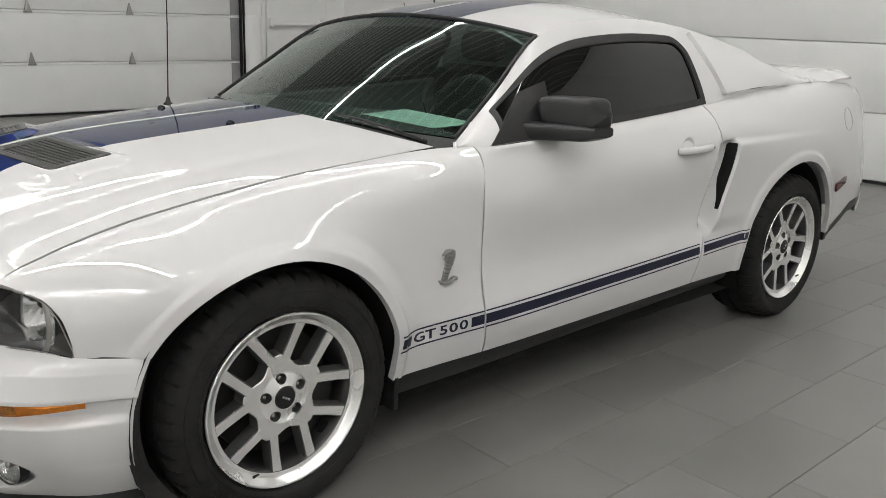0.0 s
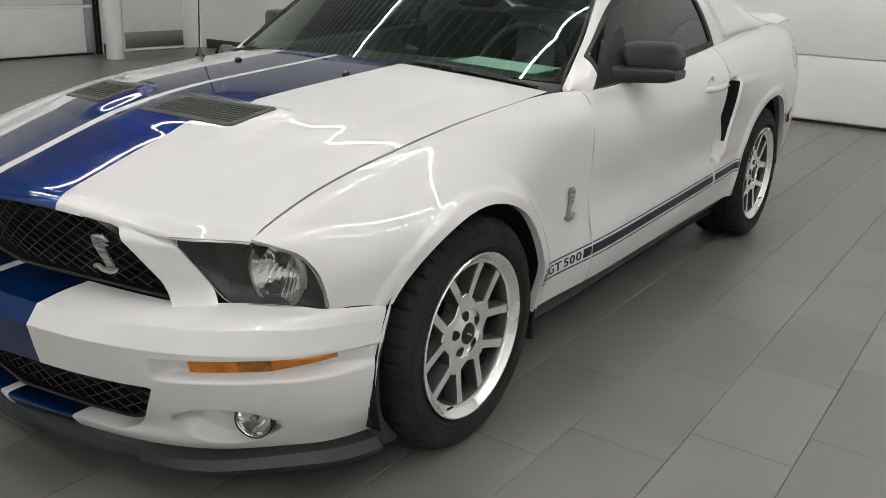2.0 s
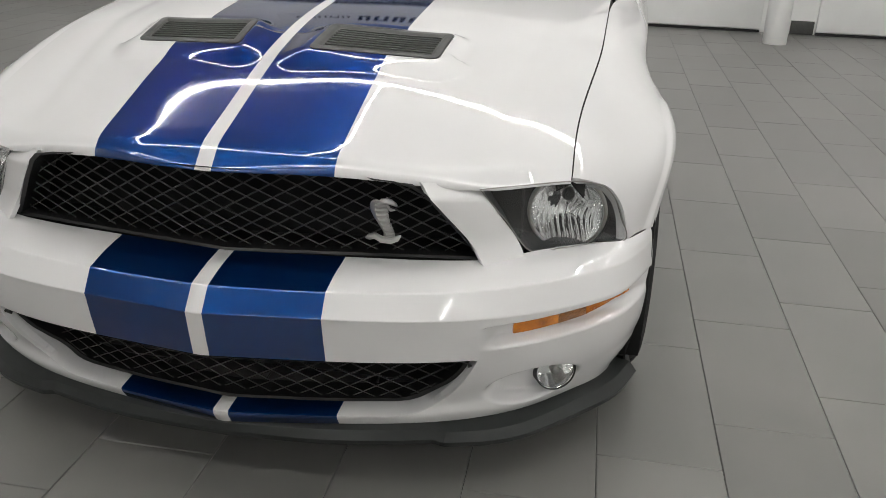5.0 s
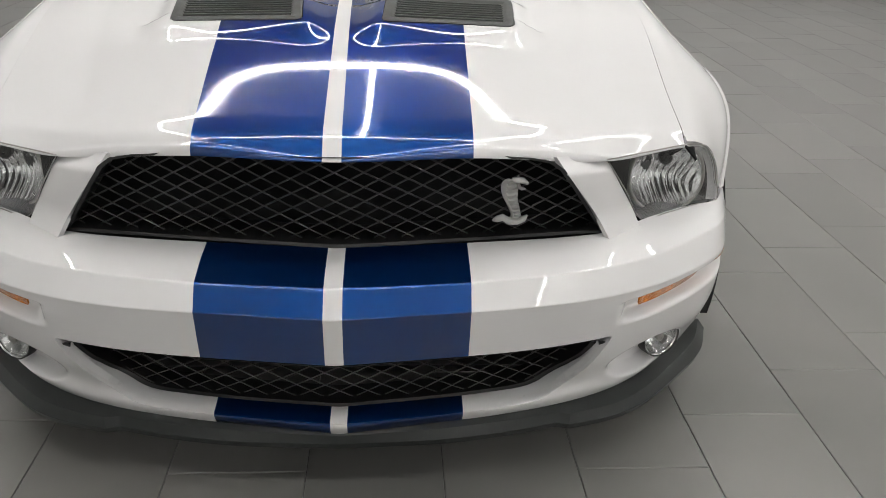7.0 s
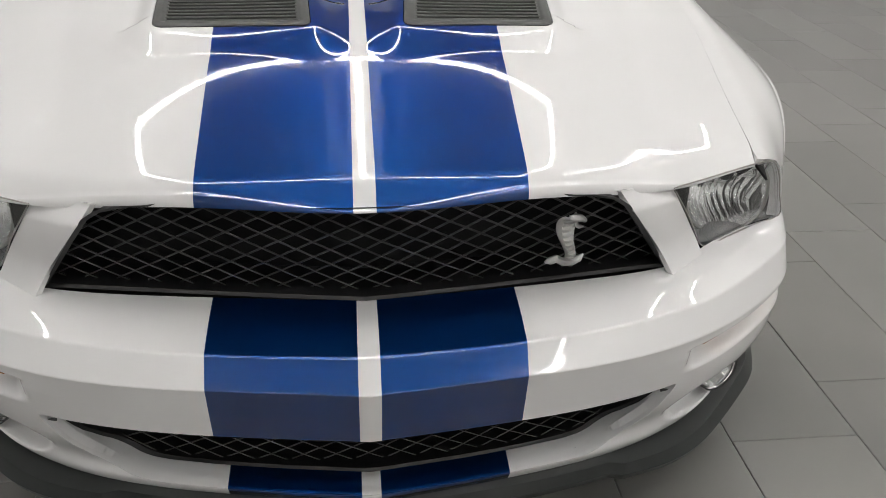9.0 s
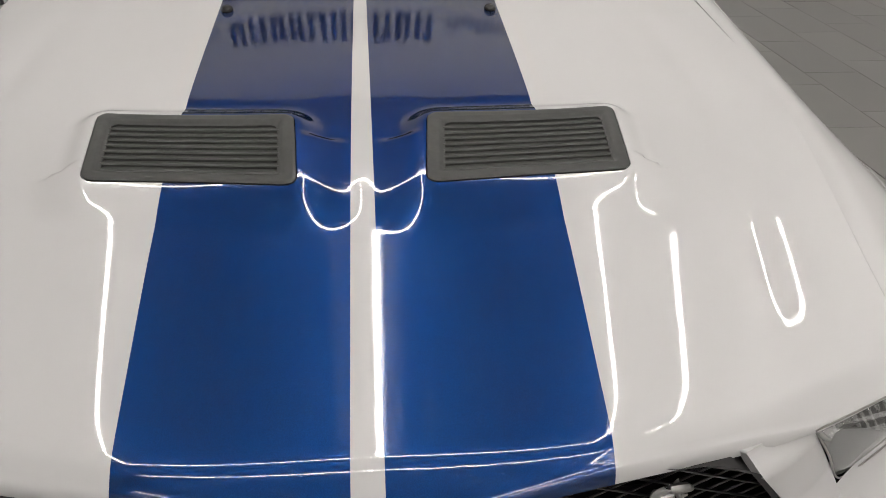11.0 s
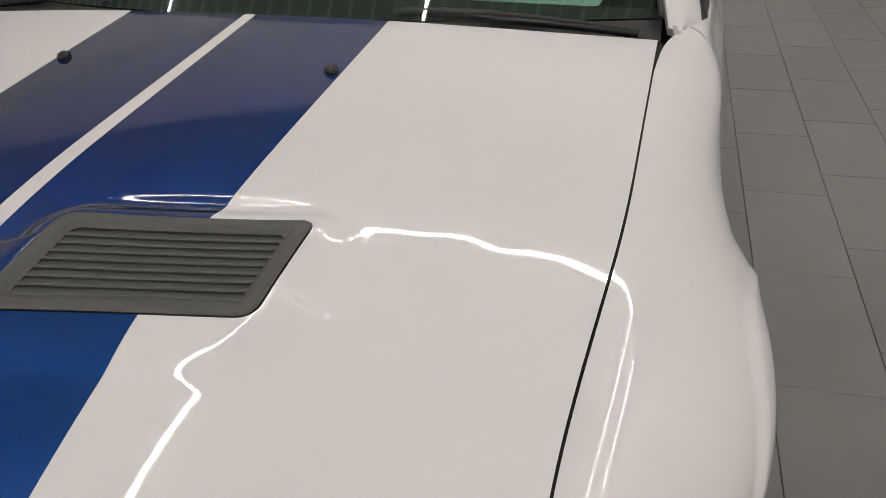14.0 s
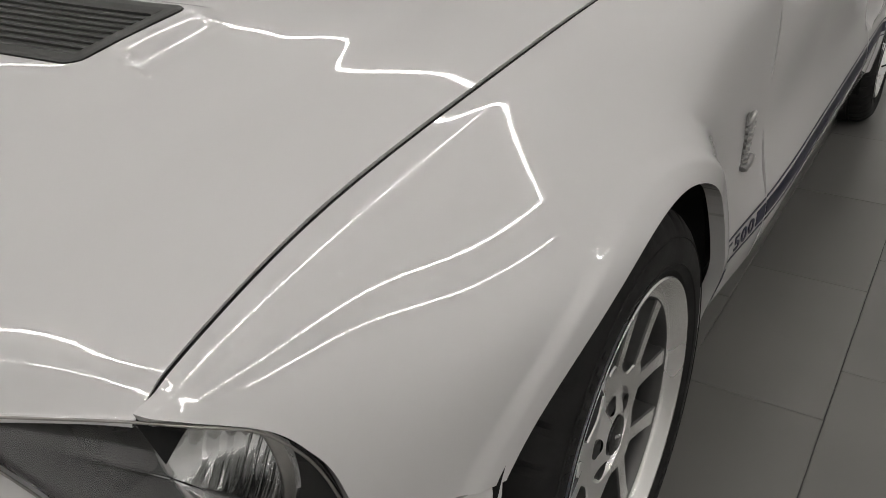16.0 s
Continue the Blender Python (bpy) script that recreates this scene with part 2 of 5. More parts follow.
def to_object(name, V, F, mats, parent=None, label="", smooth=True, angle=None, indices=None):
    me = bpy.data.meshes.new(name)
    me.from_pydata([tuple(v[:3]) for v in np.asarray(V).tolist()], [], F)
    for m in (mats if isinstance(mats, (list, tuple)) else [mats]):
        me.materials.append(m)
    if indices is not None:
        me.polygons.foreach_set("material_index", np.asarray(indices, dtype=np.int32))
    if smooth:
        me.polygons.foreach_set("use_smooth", [True] * len(me.polygons))
        if angle:
            me.set_sharp_from_angle(angle=radians(angle))
    me.update()
    ob = new(name, me)
    if parent is not None:
        ob.parent = parent
    return tagged(ob, label) if label else ob


def part(name, bm, material, parent, label="", smooth=True, angle=35):
    """Links a bmesh as one mesh object under a thing or a part."""
    me = bpy.data.meshes.new(name)
    bmesh.ops.recalc_face_normals(bm, faces=bm.faces)
    bm.to_mesh(me)
    bm.free()
    for m in (material if isinstance(material, (list, tuple)) else [material]):
        me.materials.append(m)
    if smooth:
        me.polygons.foreach_set("use_smooth", [True] * len(me.polygons))
        me.set_sharp_from_angle(angle=radians(angle))
    ob = new(name, me)
    if parent is not None:
        ob.parent = parent
    return tagged(ob, label) if label else ob


def mirrored(V, F):
    W = np.array(V, float)
    W[:, 0] *= -1
    return W, [tuple(reversed(f)) for f in F]


def both(name, V, F, mats, parent, label="", angle=None):
    """The part on the driver's side and its mirror image on the other."""
    a = to_object(name, V, F, mats, parent, label, True, angle)
    W, G = mirrored(V, F)
    b = to_object(name, W, G, mats, parent, label, True, angle)
    return a, b


def box(bm, lo, hi, bevel=0.0):
    r = bmesh.ops.create_cube(bm, size=1.0)
    vs = r["verts"]
    s = [hi[k] - lo[k] for k in range(3)]
    c = [(hi[k] + lo[k]) / 2 for k in range(3)]
    for v in vs:
        v.co = Vector((v.co[0] * s[0] + c[0], v.co[1] * s[1] + c[1], v.co[2] * s[2] + c[2]))
    if bevel:
        es = list({e for v in vs for e in v.link_edges})
        bmesh.ops.bevel(bm, geom=es, offset=bevel, segments=2, affect="EDGES", profile=0.5)


def boxed(name, lo, hi, bevel, material, parent=None, label=""):
    bm = bmesh.new()
    box(bm, lo, hi, bevel)
    return part(name, bm, material, parent, label)


def revolve(profile, n, axis="x", phase=0.0):
    """A surface of revolution: profile rows of (along the axis, radius)."""
    pr = np.array(profile, float)
    a = np.linspace(0, 2 * np.pi, n, endpoint=False) + phase
    k = len(pr)
    V = np.zeros((n, k, 3))
    V[:, :, 0] = pr[None, :, 0]
    V[:, :, 1] = pr[None, :, 1] * np.cos(a)[:, None]
    V[:, :, 2] = pr[None, :, 1] * np.sin(a)[:, None]
    if axis == "y":
        V = V[:, :, [1, 0, 2]]
    if axis == "z":
        V = V[:, :, [1, 2, 0]]
    F = []
    for i in range(n):
        j = (i + 1) % n
        for q in range(k - 1):
            F.append((i * k + q, j * k + q, j * k + q + 1, i * k + q + 1))
    return V.reshape(-1, 3), F


def tube(points, radius, n=8, closed=False, flat=1.0):
    """A round bar swept along points; radius may be one number or one for each point."""
    P = np.array(points, float)
    R = np.broadcast_to(np.asarray(radius, float), (len(P),))
    T = np.gradient(P, axis=0)
    if closed:
        T = np.roll(P, -1, 0) - np.roll(P, 1, 0)
    T /= np.maximum(np.linalg.norm(T, axis=1), 1e-9)[:, None]
    up = np.array([0.0, 0, 1]) if abs(T[:, 2]).mean() < 0.8 else np.array([1.0, 0, 0])
    A = np.cross(T, up)
    A /= np.maximum(np.linalg.norm(A, axis=1), 1e-9)[:, None]
    Bn = np.cross(A, T)
    a = np.linspace(0, 2 * np.pi, n, endpoint=False)
    V = P[:, None] + R[:, None, None] * (np.cos(a)[None, :, None] * A[:, None] + flat * np.sin(a)[None, :, None] * Bn[:, None])
    m = len(P)
    F = []
    for i in range(m if closed else m - 1):
        j = (i + 1) % m
        for q in range(n):
            r = (q + 1) % n
            F.append((i * n + q, i * n + r, j * n + r, j * n + q))
    if not closed:
        F += [tuple(reversed(range(n))), tuple((m - 1) * n + q for q in range(n))]
    return V.reshape(-1, 3), F


def merge(*meshes):
    V, F = [], []
    o = 0
    for v, f in meshes:
        V.append(np.asarray(v)[:, :3])
        F += [tuple(o + i for i in g) for g in f]
        o += len(v)
    return np.vstack(V), F


# ---- the car ----
car = tagged(new("car"), "white two-door muscle car with blue racing stripes, parked on tiles", "car")

# hood: four feature lines from the nose to the windscreen, as (x, y, z)
HV = [0, 0.115, 0.31, 0.505, 0.715, 1]
H_MID = [(0, .100, .780), (0, .25, .827), (0, .47, .896), (0, .71, .944), (0, .98, .970), (0, 1.405, 1.002)]
H_STRIPE = [(.25, .150, .775), (.25, .285, .821), (.25, .50, .889), (.25, .74, .934), (.25, 1.0, .961), (.26, 1.425, .995)]
H_FLANK = [(.47, .230, .743), (.47, .36, .789), (.475, .56, .853), (.485, .79, .905), (.49, 1.05, .936), (.50, 1.478, .974)]
H_EDGE = [(.698, .331, .724), (.697, .45, .764), (.709, .64, .818), (.733, .88, .866), (.744, 1.12, .899), (.757, 1.575, .939)]


def flip(row):
    return [(-x, y, z) for x, y, z in row]


H_LINES = [spline(HV, c) for c in (flip(H_EDGE), flip(H_FLANK), flip(H_STRIPE), H_MID, H_STRIPE, H_FLANK, H_EDGE)]
H_AT = [-1, -.65, -.345, 0, .345, .65, 1]


# how far the lip falls below the plain hood, by the distance behind the front edge
LIP_D = np.linspace(0, .10, 201)
LIP_SLOPE = .12 * np.clip((.085 - LIP_D) / .06, 0, 1) + .56 * smooth01((.052 - LIP_D) / .027) ** 1.2
LIP_DROP = np.cumsum(LIP_SLOPE[::-1])[::-1] * (LIP_D[1] - LIP_D[0])


def hood_plain(a, v):
    a, v = np.broadcast_arrays(np.asarray(a, float), np.asarray(v, float))
    net = np.stack([c(v.ravel()) for c in H_LINES], 0)
    av = a.ravel()
    out = np.empty((len(av), 3))
    for val in np.unique(av):
        k = av == val
        out[k] = spline(H_AT, net[:, k])(np.array(val))
    # towards the front edge the hood bends down into a steep lip, which tucks under ahead of the first knot
    corner = smooth01((np.abs(av) - .72) / .28)
    t = np.clip(-v.ravel() / .03, 0, 1)
    near = .022 * smooth01(np.abs(av) / .35) * (1 - smooth01((np.abs(av) - .55) / .3))
    out[:, 2] -= (1 - .55 * corner) * np.interp(np.maximum(v.ravel(), 0) * 1.25 + near, LIP_D, LIP_DROP)
    out[:, 1] -= (.002 + .25 * near) * np.sin(t * np.pi / 2)
    out[:, 2] -= (.004 + LIP_DROP[0] - np.interp(near, LIP_D, LIP_DROP)) * (1 - np.cos(t * np.pi / 2)) ** .8
    return out.reshape(*a.shape, 3)


# the two heat extractors: middle and edge directions in plan
VC, VE1, VE2 = np.array([.2315, .6230]), np.array([.2885, .0731]), np.array([.0117, .1675])
VM = np.linalg.inv(np.stack([VE1, VE2], 1))


def vent_sdf(x, y, grow=0.0, r=0.018):
    q = np.stack([np.abs(x) - VC[0], y - VC[1]], -1) @ VM.T
    dx = (np.abs(q[..., 0]) - .5) * .301 - grow + r
    dy = (np.abs(q[..., 1]) - .5) * .172 - grow + r
    return np.hypot(np.maximum(dx, 0), np.maximum(dy, 0)) + np.minimum(np.maximum(dx, dy), 0) - r


# shallow crease outside the vents: a slope profile across the hood, summed to a height
CREASE_Q = np.linspace(.44, .78, 137)
CREASE_H = np.concatenate([[0], np.cumsum(np.interp(CREASE_Q, [.44, .465, .50, .515, .535, .55, .575, .60, .65, .74], [.01, .01, -.045, -.05, .05, .095, .08, .05, -.02, -.045])[1:] * np.diff(CREASE_Q))])


VENT_SAG = .0075


def dome(x, y):
    # extractor domes, and the shallow crease that runs along the hood outside them
    d = vent_sdf(x, y)
    q = np.abs(x)
    crease = np.interp(q - .16 * np.clip(y - .53, -.22, .34), CREASE_Q, CREASE_H) * smooth01((y - .26) / .16) * smooth01((1.40 - y) / .45)
    ahead = np.where(y < VC[1], .085, .05)
    p = (np.stack([q - VC[0], y - VC[1]], -1) @ VM.T)[..., 0]
    flat = VENT_SAG * 4 * np.maximum(.25 - p * p, 0) * smooth01(1 - np.maximum(d, 0) / .07)
    return .0155 * smooth01(1 - np.maximum(d, 0) / ahead) + crease - flat


def hood_z(x, y):
    """Height of the hood over a place in plan."""
    x, y = np.atleast_1d(np.asarray(x, float)), np.atleast_1d(np.asarray(y, float))
    out = np.empty(len(x))
    for i, (px, py) in enumerate(zip(x, y)):
        a, v = px / .74, (py - .1) / 1.33
        for _ in range(6):
            p = hood_plain(a, v)
            e = 1e-4
            ja, jv = (hood_plain(a + e, v) - p) / e, (hood_plain(a, v + e) - p) / e
            J = np.array([[ja[0], jv[0]], [ja[1], jv[1]]])
            s = np.linalg.solve(J, [px - p[0], py - p[1]])
            a, v = np.clip(a + s[0], -1, .9999), np.clip(v + s[1], 0, .9999)
        out[i] = hood_plain(a, v)[2]
    return out + dome(x, y)


def build_hood():
    aa = np.linspace(-1, 1, 201)
    vv = np.concatenate([np.linspace(-.03, 0, 9), np.linspace(0, .08, 20)[1:], np.linspace(.08, 1, 158)[1:]])
    P = hood_plain(aa[:, None], vv[None, :])
    P[..., 2] += dome(P[..., 0], P[..., 1])
    V, F = sheet(P)
    V, F = clip(V, F, vent_sdf(V[:, 0], V[:, 1]) - .001)
    V, F = shell(V, F, (0, 0, 1), .016)
    return to_object("hood", V, F, M_STRIPED, car, "glossy white hood with two broad blue stripes")


build_hood()


# black strip in the hood and fender seam: the gap's shade put in as colour
v = np.linspace(0, 1, 60)
e = hood_plain(1.0, v)
V, F = sheet(np.stack([e + np.array([dx, 0, dz]) for dx, dz in ((-.03, -.02), (-.0006, -.0012), (.0030, -.0012), (.03, -.03))], 1))
V, F = shell(V, F, (0, 0, 1), .004)
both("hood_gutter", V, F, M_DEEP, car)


def vent_point(p, q, lift, side):
    xy = VC + p * VE1 + q * VE2
    z = hood_z(xy[0], xy[1])[0]
    return np.array([side * xy[0], xy[1], z + lift])


VENT_Z = {}
for pi in range(21):
    for qi in range(11):
        VENT_Z[(pi, qi)] = vent_point(pi / 20 - .5, qi / 10 - .5, 0, 1)
VENT_NET = np.array([[VENT_Z[(pi, qi)] for qi in range(11)] for pi in range(21)])


def vent_at(p, q, lift):
    """A place on the extractor, by its share of length and width."""
    a, b = np.clip((np.asarray(p) + .5) * 20, 0, 19.999), np.clip((np.asarray(q) + .5) * 10, 0, 9.999)
    i, j = a.astype(int), b.astype(int)
    u, w = (a - i)[..., None], (b - j)[..., None]
    N = VENT_NET
    out = N[i, j] * (1 - u) * (1 - w) + N[i + 1, j] * u * (1 - w) + N[i, j + 1] * (1 - u) * w + N[i + 1, j + 1] * u * w
    out = out.copy()
    out[..., 2] += lift
    return out


def build_vent(side):
    vent = new("hood_vent")
    vent.parent = car
    tagged(vent, "satin grey louvred hood vent")
    pp, qq = np.meshgrid(np.linspace(-.5, .5, 89), np.linspace(-.5, .5, 49), indexing="ij")
    P = vent_at(pp, qq, .004)
    V, F = sheet(P)
    d = vent_sdf(V[:, 0], V[:, 1])
    V[:, 2] -= .0045 * smooth01((-d - .018) / .006) - .0015 * smooth01(-d / .003) + .003
    V, F = clip(V, F, -vent_sdf(V[:, 0], V[:, 1]) - .0005)
    V, F = clip(V, F, vent_sdf(V[:, 0], V[:, 1], -.026, .010))
    V, F = shell(V, F, (0, 0, 1), .016)
    if side < 0:
        V, F = mirrored(V, F)
    to_object("frame", V, F, M_VENT, vent)
    V, F = sheet(vent_at(np.linspace(-.47, .47, 9)[:, None] + np.zeros((1, 5)), np.linspace(-.46, .46, 5)[None, :] + np.zeros((9, 1)), -.026))
    V, F = shell(V, F, (0, 0, 1), .004, True)
    if side < 0:
        V, F = mirrored(V, F)
    to_object("base", V, F, M_VENT, vent)
    n = 8
    for k in range(n):
        q0 = -.345 + k * .69 / n
        q1 = q0 + .69 / n * .93
        ps = np.linspace(-.425, .425, 15)
        rows = [vent_at(ps, np.full(15, q0 + .004), -.0062), vent_at(ps, np.full(15, q0), -.0022), vent_at(ps, np.full(15, q0 + .012), -.0012),
                vent_at(ps, np.full(15, q1 - .01), -.0048), vent_at(ps, np.full(15, q1 + .012), -.0052)]
        V, F = sheet(np.stack(rows, 1))
        V, F = shell(V, F, (0, 0, 1), .002, True)
        if side < 0:
            V, F = mirrored(V, F)
        to_object("slat", V, F, M_VENT, vent, angle=30)
    return vent


for s in (1, -1):
    build_vent(s)


def washer_nozzle(x, y):
    z = hood_z(abs(x), y)[0]
    V, F = revolve([(0, .011), (.004, .0115), (.009, .009), (.012, .004), (.0125, .0002)], 14, "z")
    V[:, 1] *= 1.25
    V += np.array([x, y, z - .001])
    to_object("washer_nozzle", V, F, M_BLACK_GLOSS, car, "small black washer nozzle")


for s in (1, -1):
    washer_nozzle(s * .248, 1.17)

# body side: feature lines from the upper edge down to the sill, as (y, x, z)
S_TOP = [(.28, .698, .70), (.33, .7005, .722), (.45, .6998, .764), (.64, .7118, .818), (.88, .7358, .866), (1.12, .7468, .899), (1.40, .756, .925), (1.60, .78, .936),
         (1.75, .842, .940), (2.1, .850, .958), (2.5, .848, .980), (2.95, .828, 1.010), (3.35, .815, 1.050), (3.95, .79, 1.075), (4.4, .745, 1.06), (4.74, .66, 1.03)]
S_CREST = [(.28, .712, .695), (.41, .752, .724), (.60, .774, .784), (.95, .802, .851), (1.30, .822, .886), (1.60, .848, .905), (2.1, .878, .920), (2.6, .886, .935),
           (3.0, .884, .962), (3.4, .872, 1.0), (3.95, .845, 1.035), (4.4, .795, 1.02), (4.74, .70, .985)]
S_UPPER = [(.28, .74, .62), (.446, .818, .635), (.60, .878, .69), (.95, .924, .735), (1.25, .893, .755), (1.55, .890, .785), (2.1, .914, .805), (2.6, .926, .82),
           (3.0, .926, .83), (3.35, .938, .86), (3.65, .942, .87), (4.05, .915, .87), (4.45, .852, .86), (4.74, .745, .85)]
S_MID = [(.28, .75, .54), (.446, .828, .551), (.60, .892, .58), (.95, .936, .62), (1.25, .906, .61), (1.53, .896, .57), (2.1, .908, .56), (2.6, .911, .565),
         (3.0, .914, .59), (3.35, .936, .64), (3.65, .948, .67), (4.05, .925, .64), (4.45, .870, .63), (4.74, .775, .63)]
S_LOW = [(.28, .75, .42), (.446, .828, .42), (.60, .892, .42), (.95, .934, .43), (1.35, .904, .40), (1.68, .925, .405), (2.1, .933, .41), (2.6, .935, .42),
         (3.0, .934, .435), (3.35, .936, .44), (3.65, .942, .45), (4.05, .920, .45), (4.45, .872, .45), (4.74, .785, .45)]
S_SILL = [(.28, .74, .29), (.446, .82, .29), (.60, .885, .29), (.95, .925, .29), (1.35, .886, .285), (1.68, .902, .290), (2.1, .908, .295), (2.6, .910, .30),
          (3.0, .912, .305), (3.35, .92, .30), (3.65, .93, .30), (4.05, .905, .31), (4.45, .86, .33), (4.74, .775, .35)]


def yline(rows):
    r = np.array(rows)
    f = spline(r[:, 0], r[:, 1:])
    return lambda y: np.concatenate([f(y)[..., :1], np.asarray(y)[..., None], f(y)[..., 1:]], -1)


HOOD_EDGE = hood_plain(1.0, np.linspace(0, 1, 400))


def top_line(y):
    """Upper edge of the body side: beside the hood it follows the seam."""
    r = np.array(S_TOP)
    y = np.asarray(y, float)
    f = herm(r[:, 0], r[:, 1:])(y)
    w = (smooth01((1.50 - y) / .12) * smooth01((y - .335) / .03))[..., None]
    e = np.stack([np.interp(y, HOOD_EDGE[:, 1], HOOD_EDGE[:, 0]) + .0032, np.interp(y, HOOD_EDGE[:, 1], HOOD_EDGE[:, 2]) - .001], -1)
    f = f * (1 - w) + e * w
    return np.concatenate([f[..., :1], y[..., None], f[..., 1:]], -1)


CREST_LINE = yline(S_CREST)


def shoulder_line(y):
    """The rounded shoulder between the upper edge and the crest."""
    p = .5 * (top_line(y) + CREST_LINE(y))
    p[..., 0] += .0015
    p[..., 2] += .0042
    return p


SIDE_LINES = [top_line, shoulder_line, CREST_LINE] + [yline(r) for r in (S_UPPER, S_MID, S_LOW, S_SILL)]
ARCH_F = (.932, .345, .392, .374)
ARCH_R = (3.635, .345, .412, .402)


def arch(y, z, a):
    return np.hypot((y - a[0]) / a[2], (z - a[1]) / a[3]) - 1


GAP_REAR = herm([.28, .42, .52, .65, .76, .88, 1.02], [2.862, 2.882, 2.905, 2.955, 2.985, 2.975, 2.955])


SCOOP_LIP = herm([.45, .52, .65, .76, .90], [2.932, 2.957, 3.006, 3.040, 3.072])


def gap_front(z):
    return 1.668 + .02 * smooth01((z - .78) / .15) + .014 * smooth01((.42 - z) / .12)


def side_surface(us, nv):
    P = loft(SIDE_LINES, us, nv)
    y, z = P[..., 1], P[..., 2]
    for a in (ARCH_F, ARCH_R):
        e = arch(y, z, a)
        # flat rolled band round the wheel opening
        P[..., 0] += (.003 * np.exp(-((e - .02) / .12) ** 2) + .0075 * smooth01((.125 - e) / .05)) * (z > .2)
        if a is ARCH_F:
            # blister behind the front wheel
            P[..., 0] += .019 * smooth01((.24 - e) / .17) * smooth01((y - .98) / .22) * smooth01((z - .33) / .14)
    # air scoop ahead of the rear wheel: a hollow that deepens to a raised lip
    m = smooth01((z - .50) / .07) * smooth01((.885 - z) / .03)
    d = y - SCOOP_LIP(np.clip(z, .45, .9))
    P[..., 0] += m * (.026 * np.exp(-np.maximum(d, 0) / .22) * smooth01((d + .008) / .016) - .066 * smooth01((d + .115) / .10) * smooth01((.008 - d) / .016))
    return P


def side_panel(name, y0, y1, tests, label, ny=12.0, nv=96, lift=0.0, material=None, thick=.024):
    us = np.linspace(y0, y1, int((y1 - y0) * 1000 / ny) + 2)
    V, F = sheet(side_surface(us, nv))
    for t in tests:
        V, F = clip(V, F, t(V[:, 1], V[:, 2]))
    F = outward(V, F, (1, 0, 0))
    if lift:
        V = V + normals(V, F) * lift
    V, F = shell(V, F, (1, 0, 0), thick)
    return both(name, V, F, material or M_WHITE, car, label)


LAMP_EDGE = herm([.30, .545, .60, .655, .69, .712, .73, .80], [.446, .447, .441, .424, .395, .352, .315, .28])
side_panel("fender", .28, 1.70, [lambda y, z: gap_front(z) - .0025 - y, lambda y, z: y - LAMP_EDGE(z), lambda y, z: arch(y, z, ARCH_F),
                                  lambda y, z: np.where(y < .93, z - np.interp(y, [.44, .50, .60], [.5480, .5480, .5355]), 1.0)], "white front fender with a rounded wheel arch", 5.0, 210)
side_panel("door", 1.64, 3.03, [lambda y, z: y - gap_front(z) - .0025, lambda y, z: GAP_REAR(z) - .0025 - y], "closed white door with a blue sill stripe")
def tail_cut(y):
    """Height at which the white tail ends above the dark valance."""
    return np.where(y > 3.9, np.clip(.40 + .41 * (y - 4.17), .335, .47), .0)


side_panel("rear_valance", 3.9, 4.74, [lambda y, z: tail_cut(y) - .004 - z, lambda y, z: z - tail_cut(y) + .055, lambda y, z: arch(y, z, ARCH_R)], "dark grey lower tail valance", 8.0, 96, -.004, M_GREYPLASTIC)
side_panel("quarter_panel", 2.84, 4.74, [lambda y, z: y - GAP_REAR(z) - .0025, lambda y, z: arch(y, z, ARCH_R), lambda y, z: z - tail_cut(y)], "white rear quarter panel with a side air scoop", 4.0)


def side_at(y, z):
    """How far out the flank is at that place."""
    col = side_surface(np.array([y]), 160)[0]
    k = np.argsort(col[:, 2])
    return float(np.interp(z, col[k, 2], col[k, 0]))


# near-black strip in the scoop mouth, standing in for its deep shade
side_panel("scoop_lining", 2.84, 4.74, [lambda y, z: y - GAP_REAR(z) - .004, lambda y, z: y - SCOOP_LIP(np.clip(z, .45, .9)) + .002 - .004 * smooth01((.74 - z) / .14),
                                        lambda y, z: SCOOP_LIP(np.clip(z, .45, .9)) + .0045 - y, lambda y, z: z - .60, lambda y, z: .866 - z], "dark strip for the shade in the side air scoop", 4.0, 96, .0015, M_DEEP, .001)

# sill stripes: a broad band between two thin lines, broken by the lettering on the fender
ST_Y = [1.30, 1.68, 2.86, 3.30]
ST_TOP = herm(ST_Y, [.428, .439, .474, .489])
ST_BOT = herm(ST_Y, [.371, .382, .417, .433])


def stripe_piece(name, lo, hi, y0, y1):
    side_panel(name, y0, y1, [lambda y, z: z - (ST_BOT(y) + lo), lambda y, z: ST_TOP(y) + hi - z, lambda y, z: arch(y, z, ARCH_R) - .02, lambda y, z: arch(y, z, ARCH_F) - .02], "", 14.0, 260, .0012, M_BLUE, .001)


for a, b in ((1.33, 1.664), (1.672, 2.872), (2.905, 3.24)):
    stripe_piece("stripe_line", .0525, 0, a, b)
    stripe_piece("stripe_line", 0, -.0525, a, b)
for a, b in ((1.335, 1.374), (1.612, 1.664), (1.672, 2.872), (2.905, 3.24)):
    stripe_piece("stripe_band", .0135, -.0125, a, b)


def lettering(body, size, m, material, name, extrude=.0006):
    cu = bpy.data.curves.new(name, "FONT")
    cu.body, cu.size, cu.extrude, cu.offset = body, size, extrude, .0007
    tmp = bpy.data.objects.new(name, cu)
    scene.collection.objects.link(tmp)
    bpy.context.view_layer.update()
    me = bpy.data.meshes.new_from_object(tmp)
    bpy.data.objects.remove(tmp)
    me.transform(m)
    me.materials.clear()
    me.materials.append(material)
    ob = new(name, me)
    ob.parent = car
    return ob


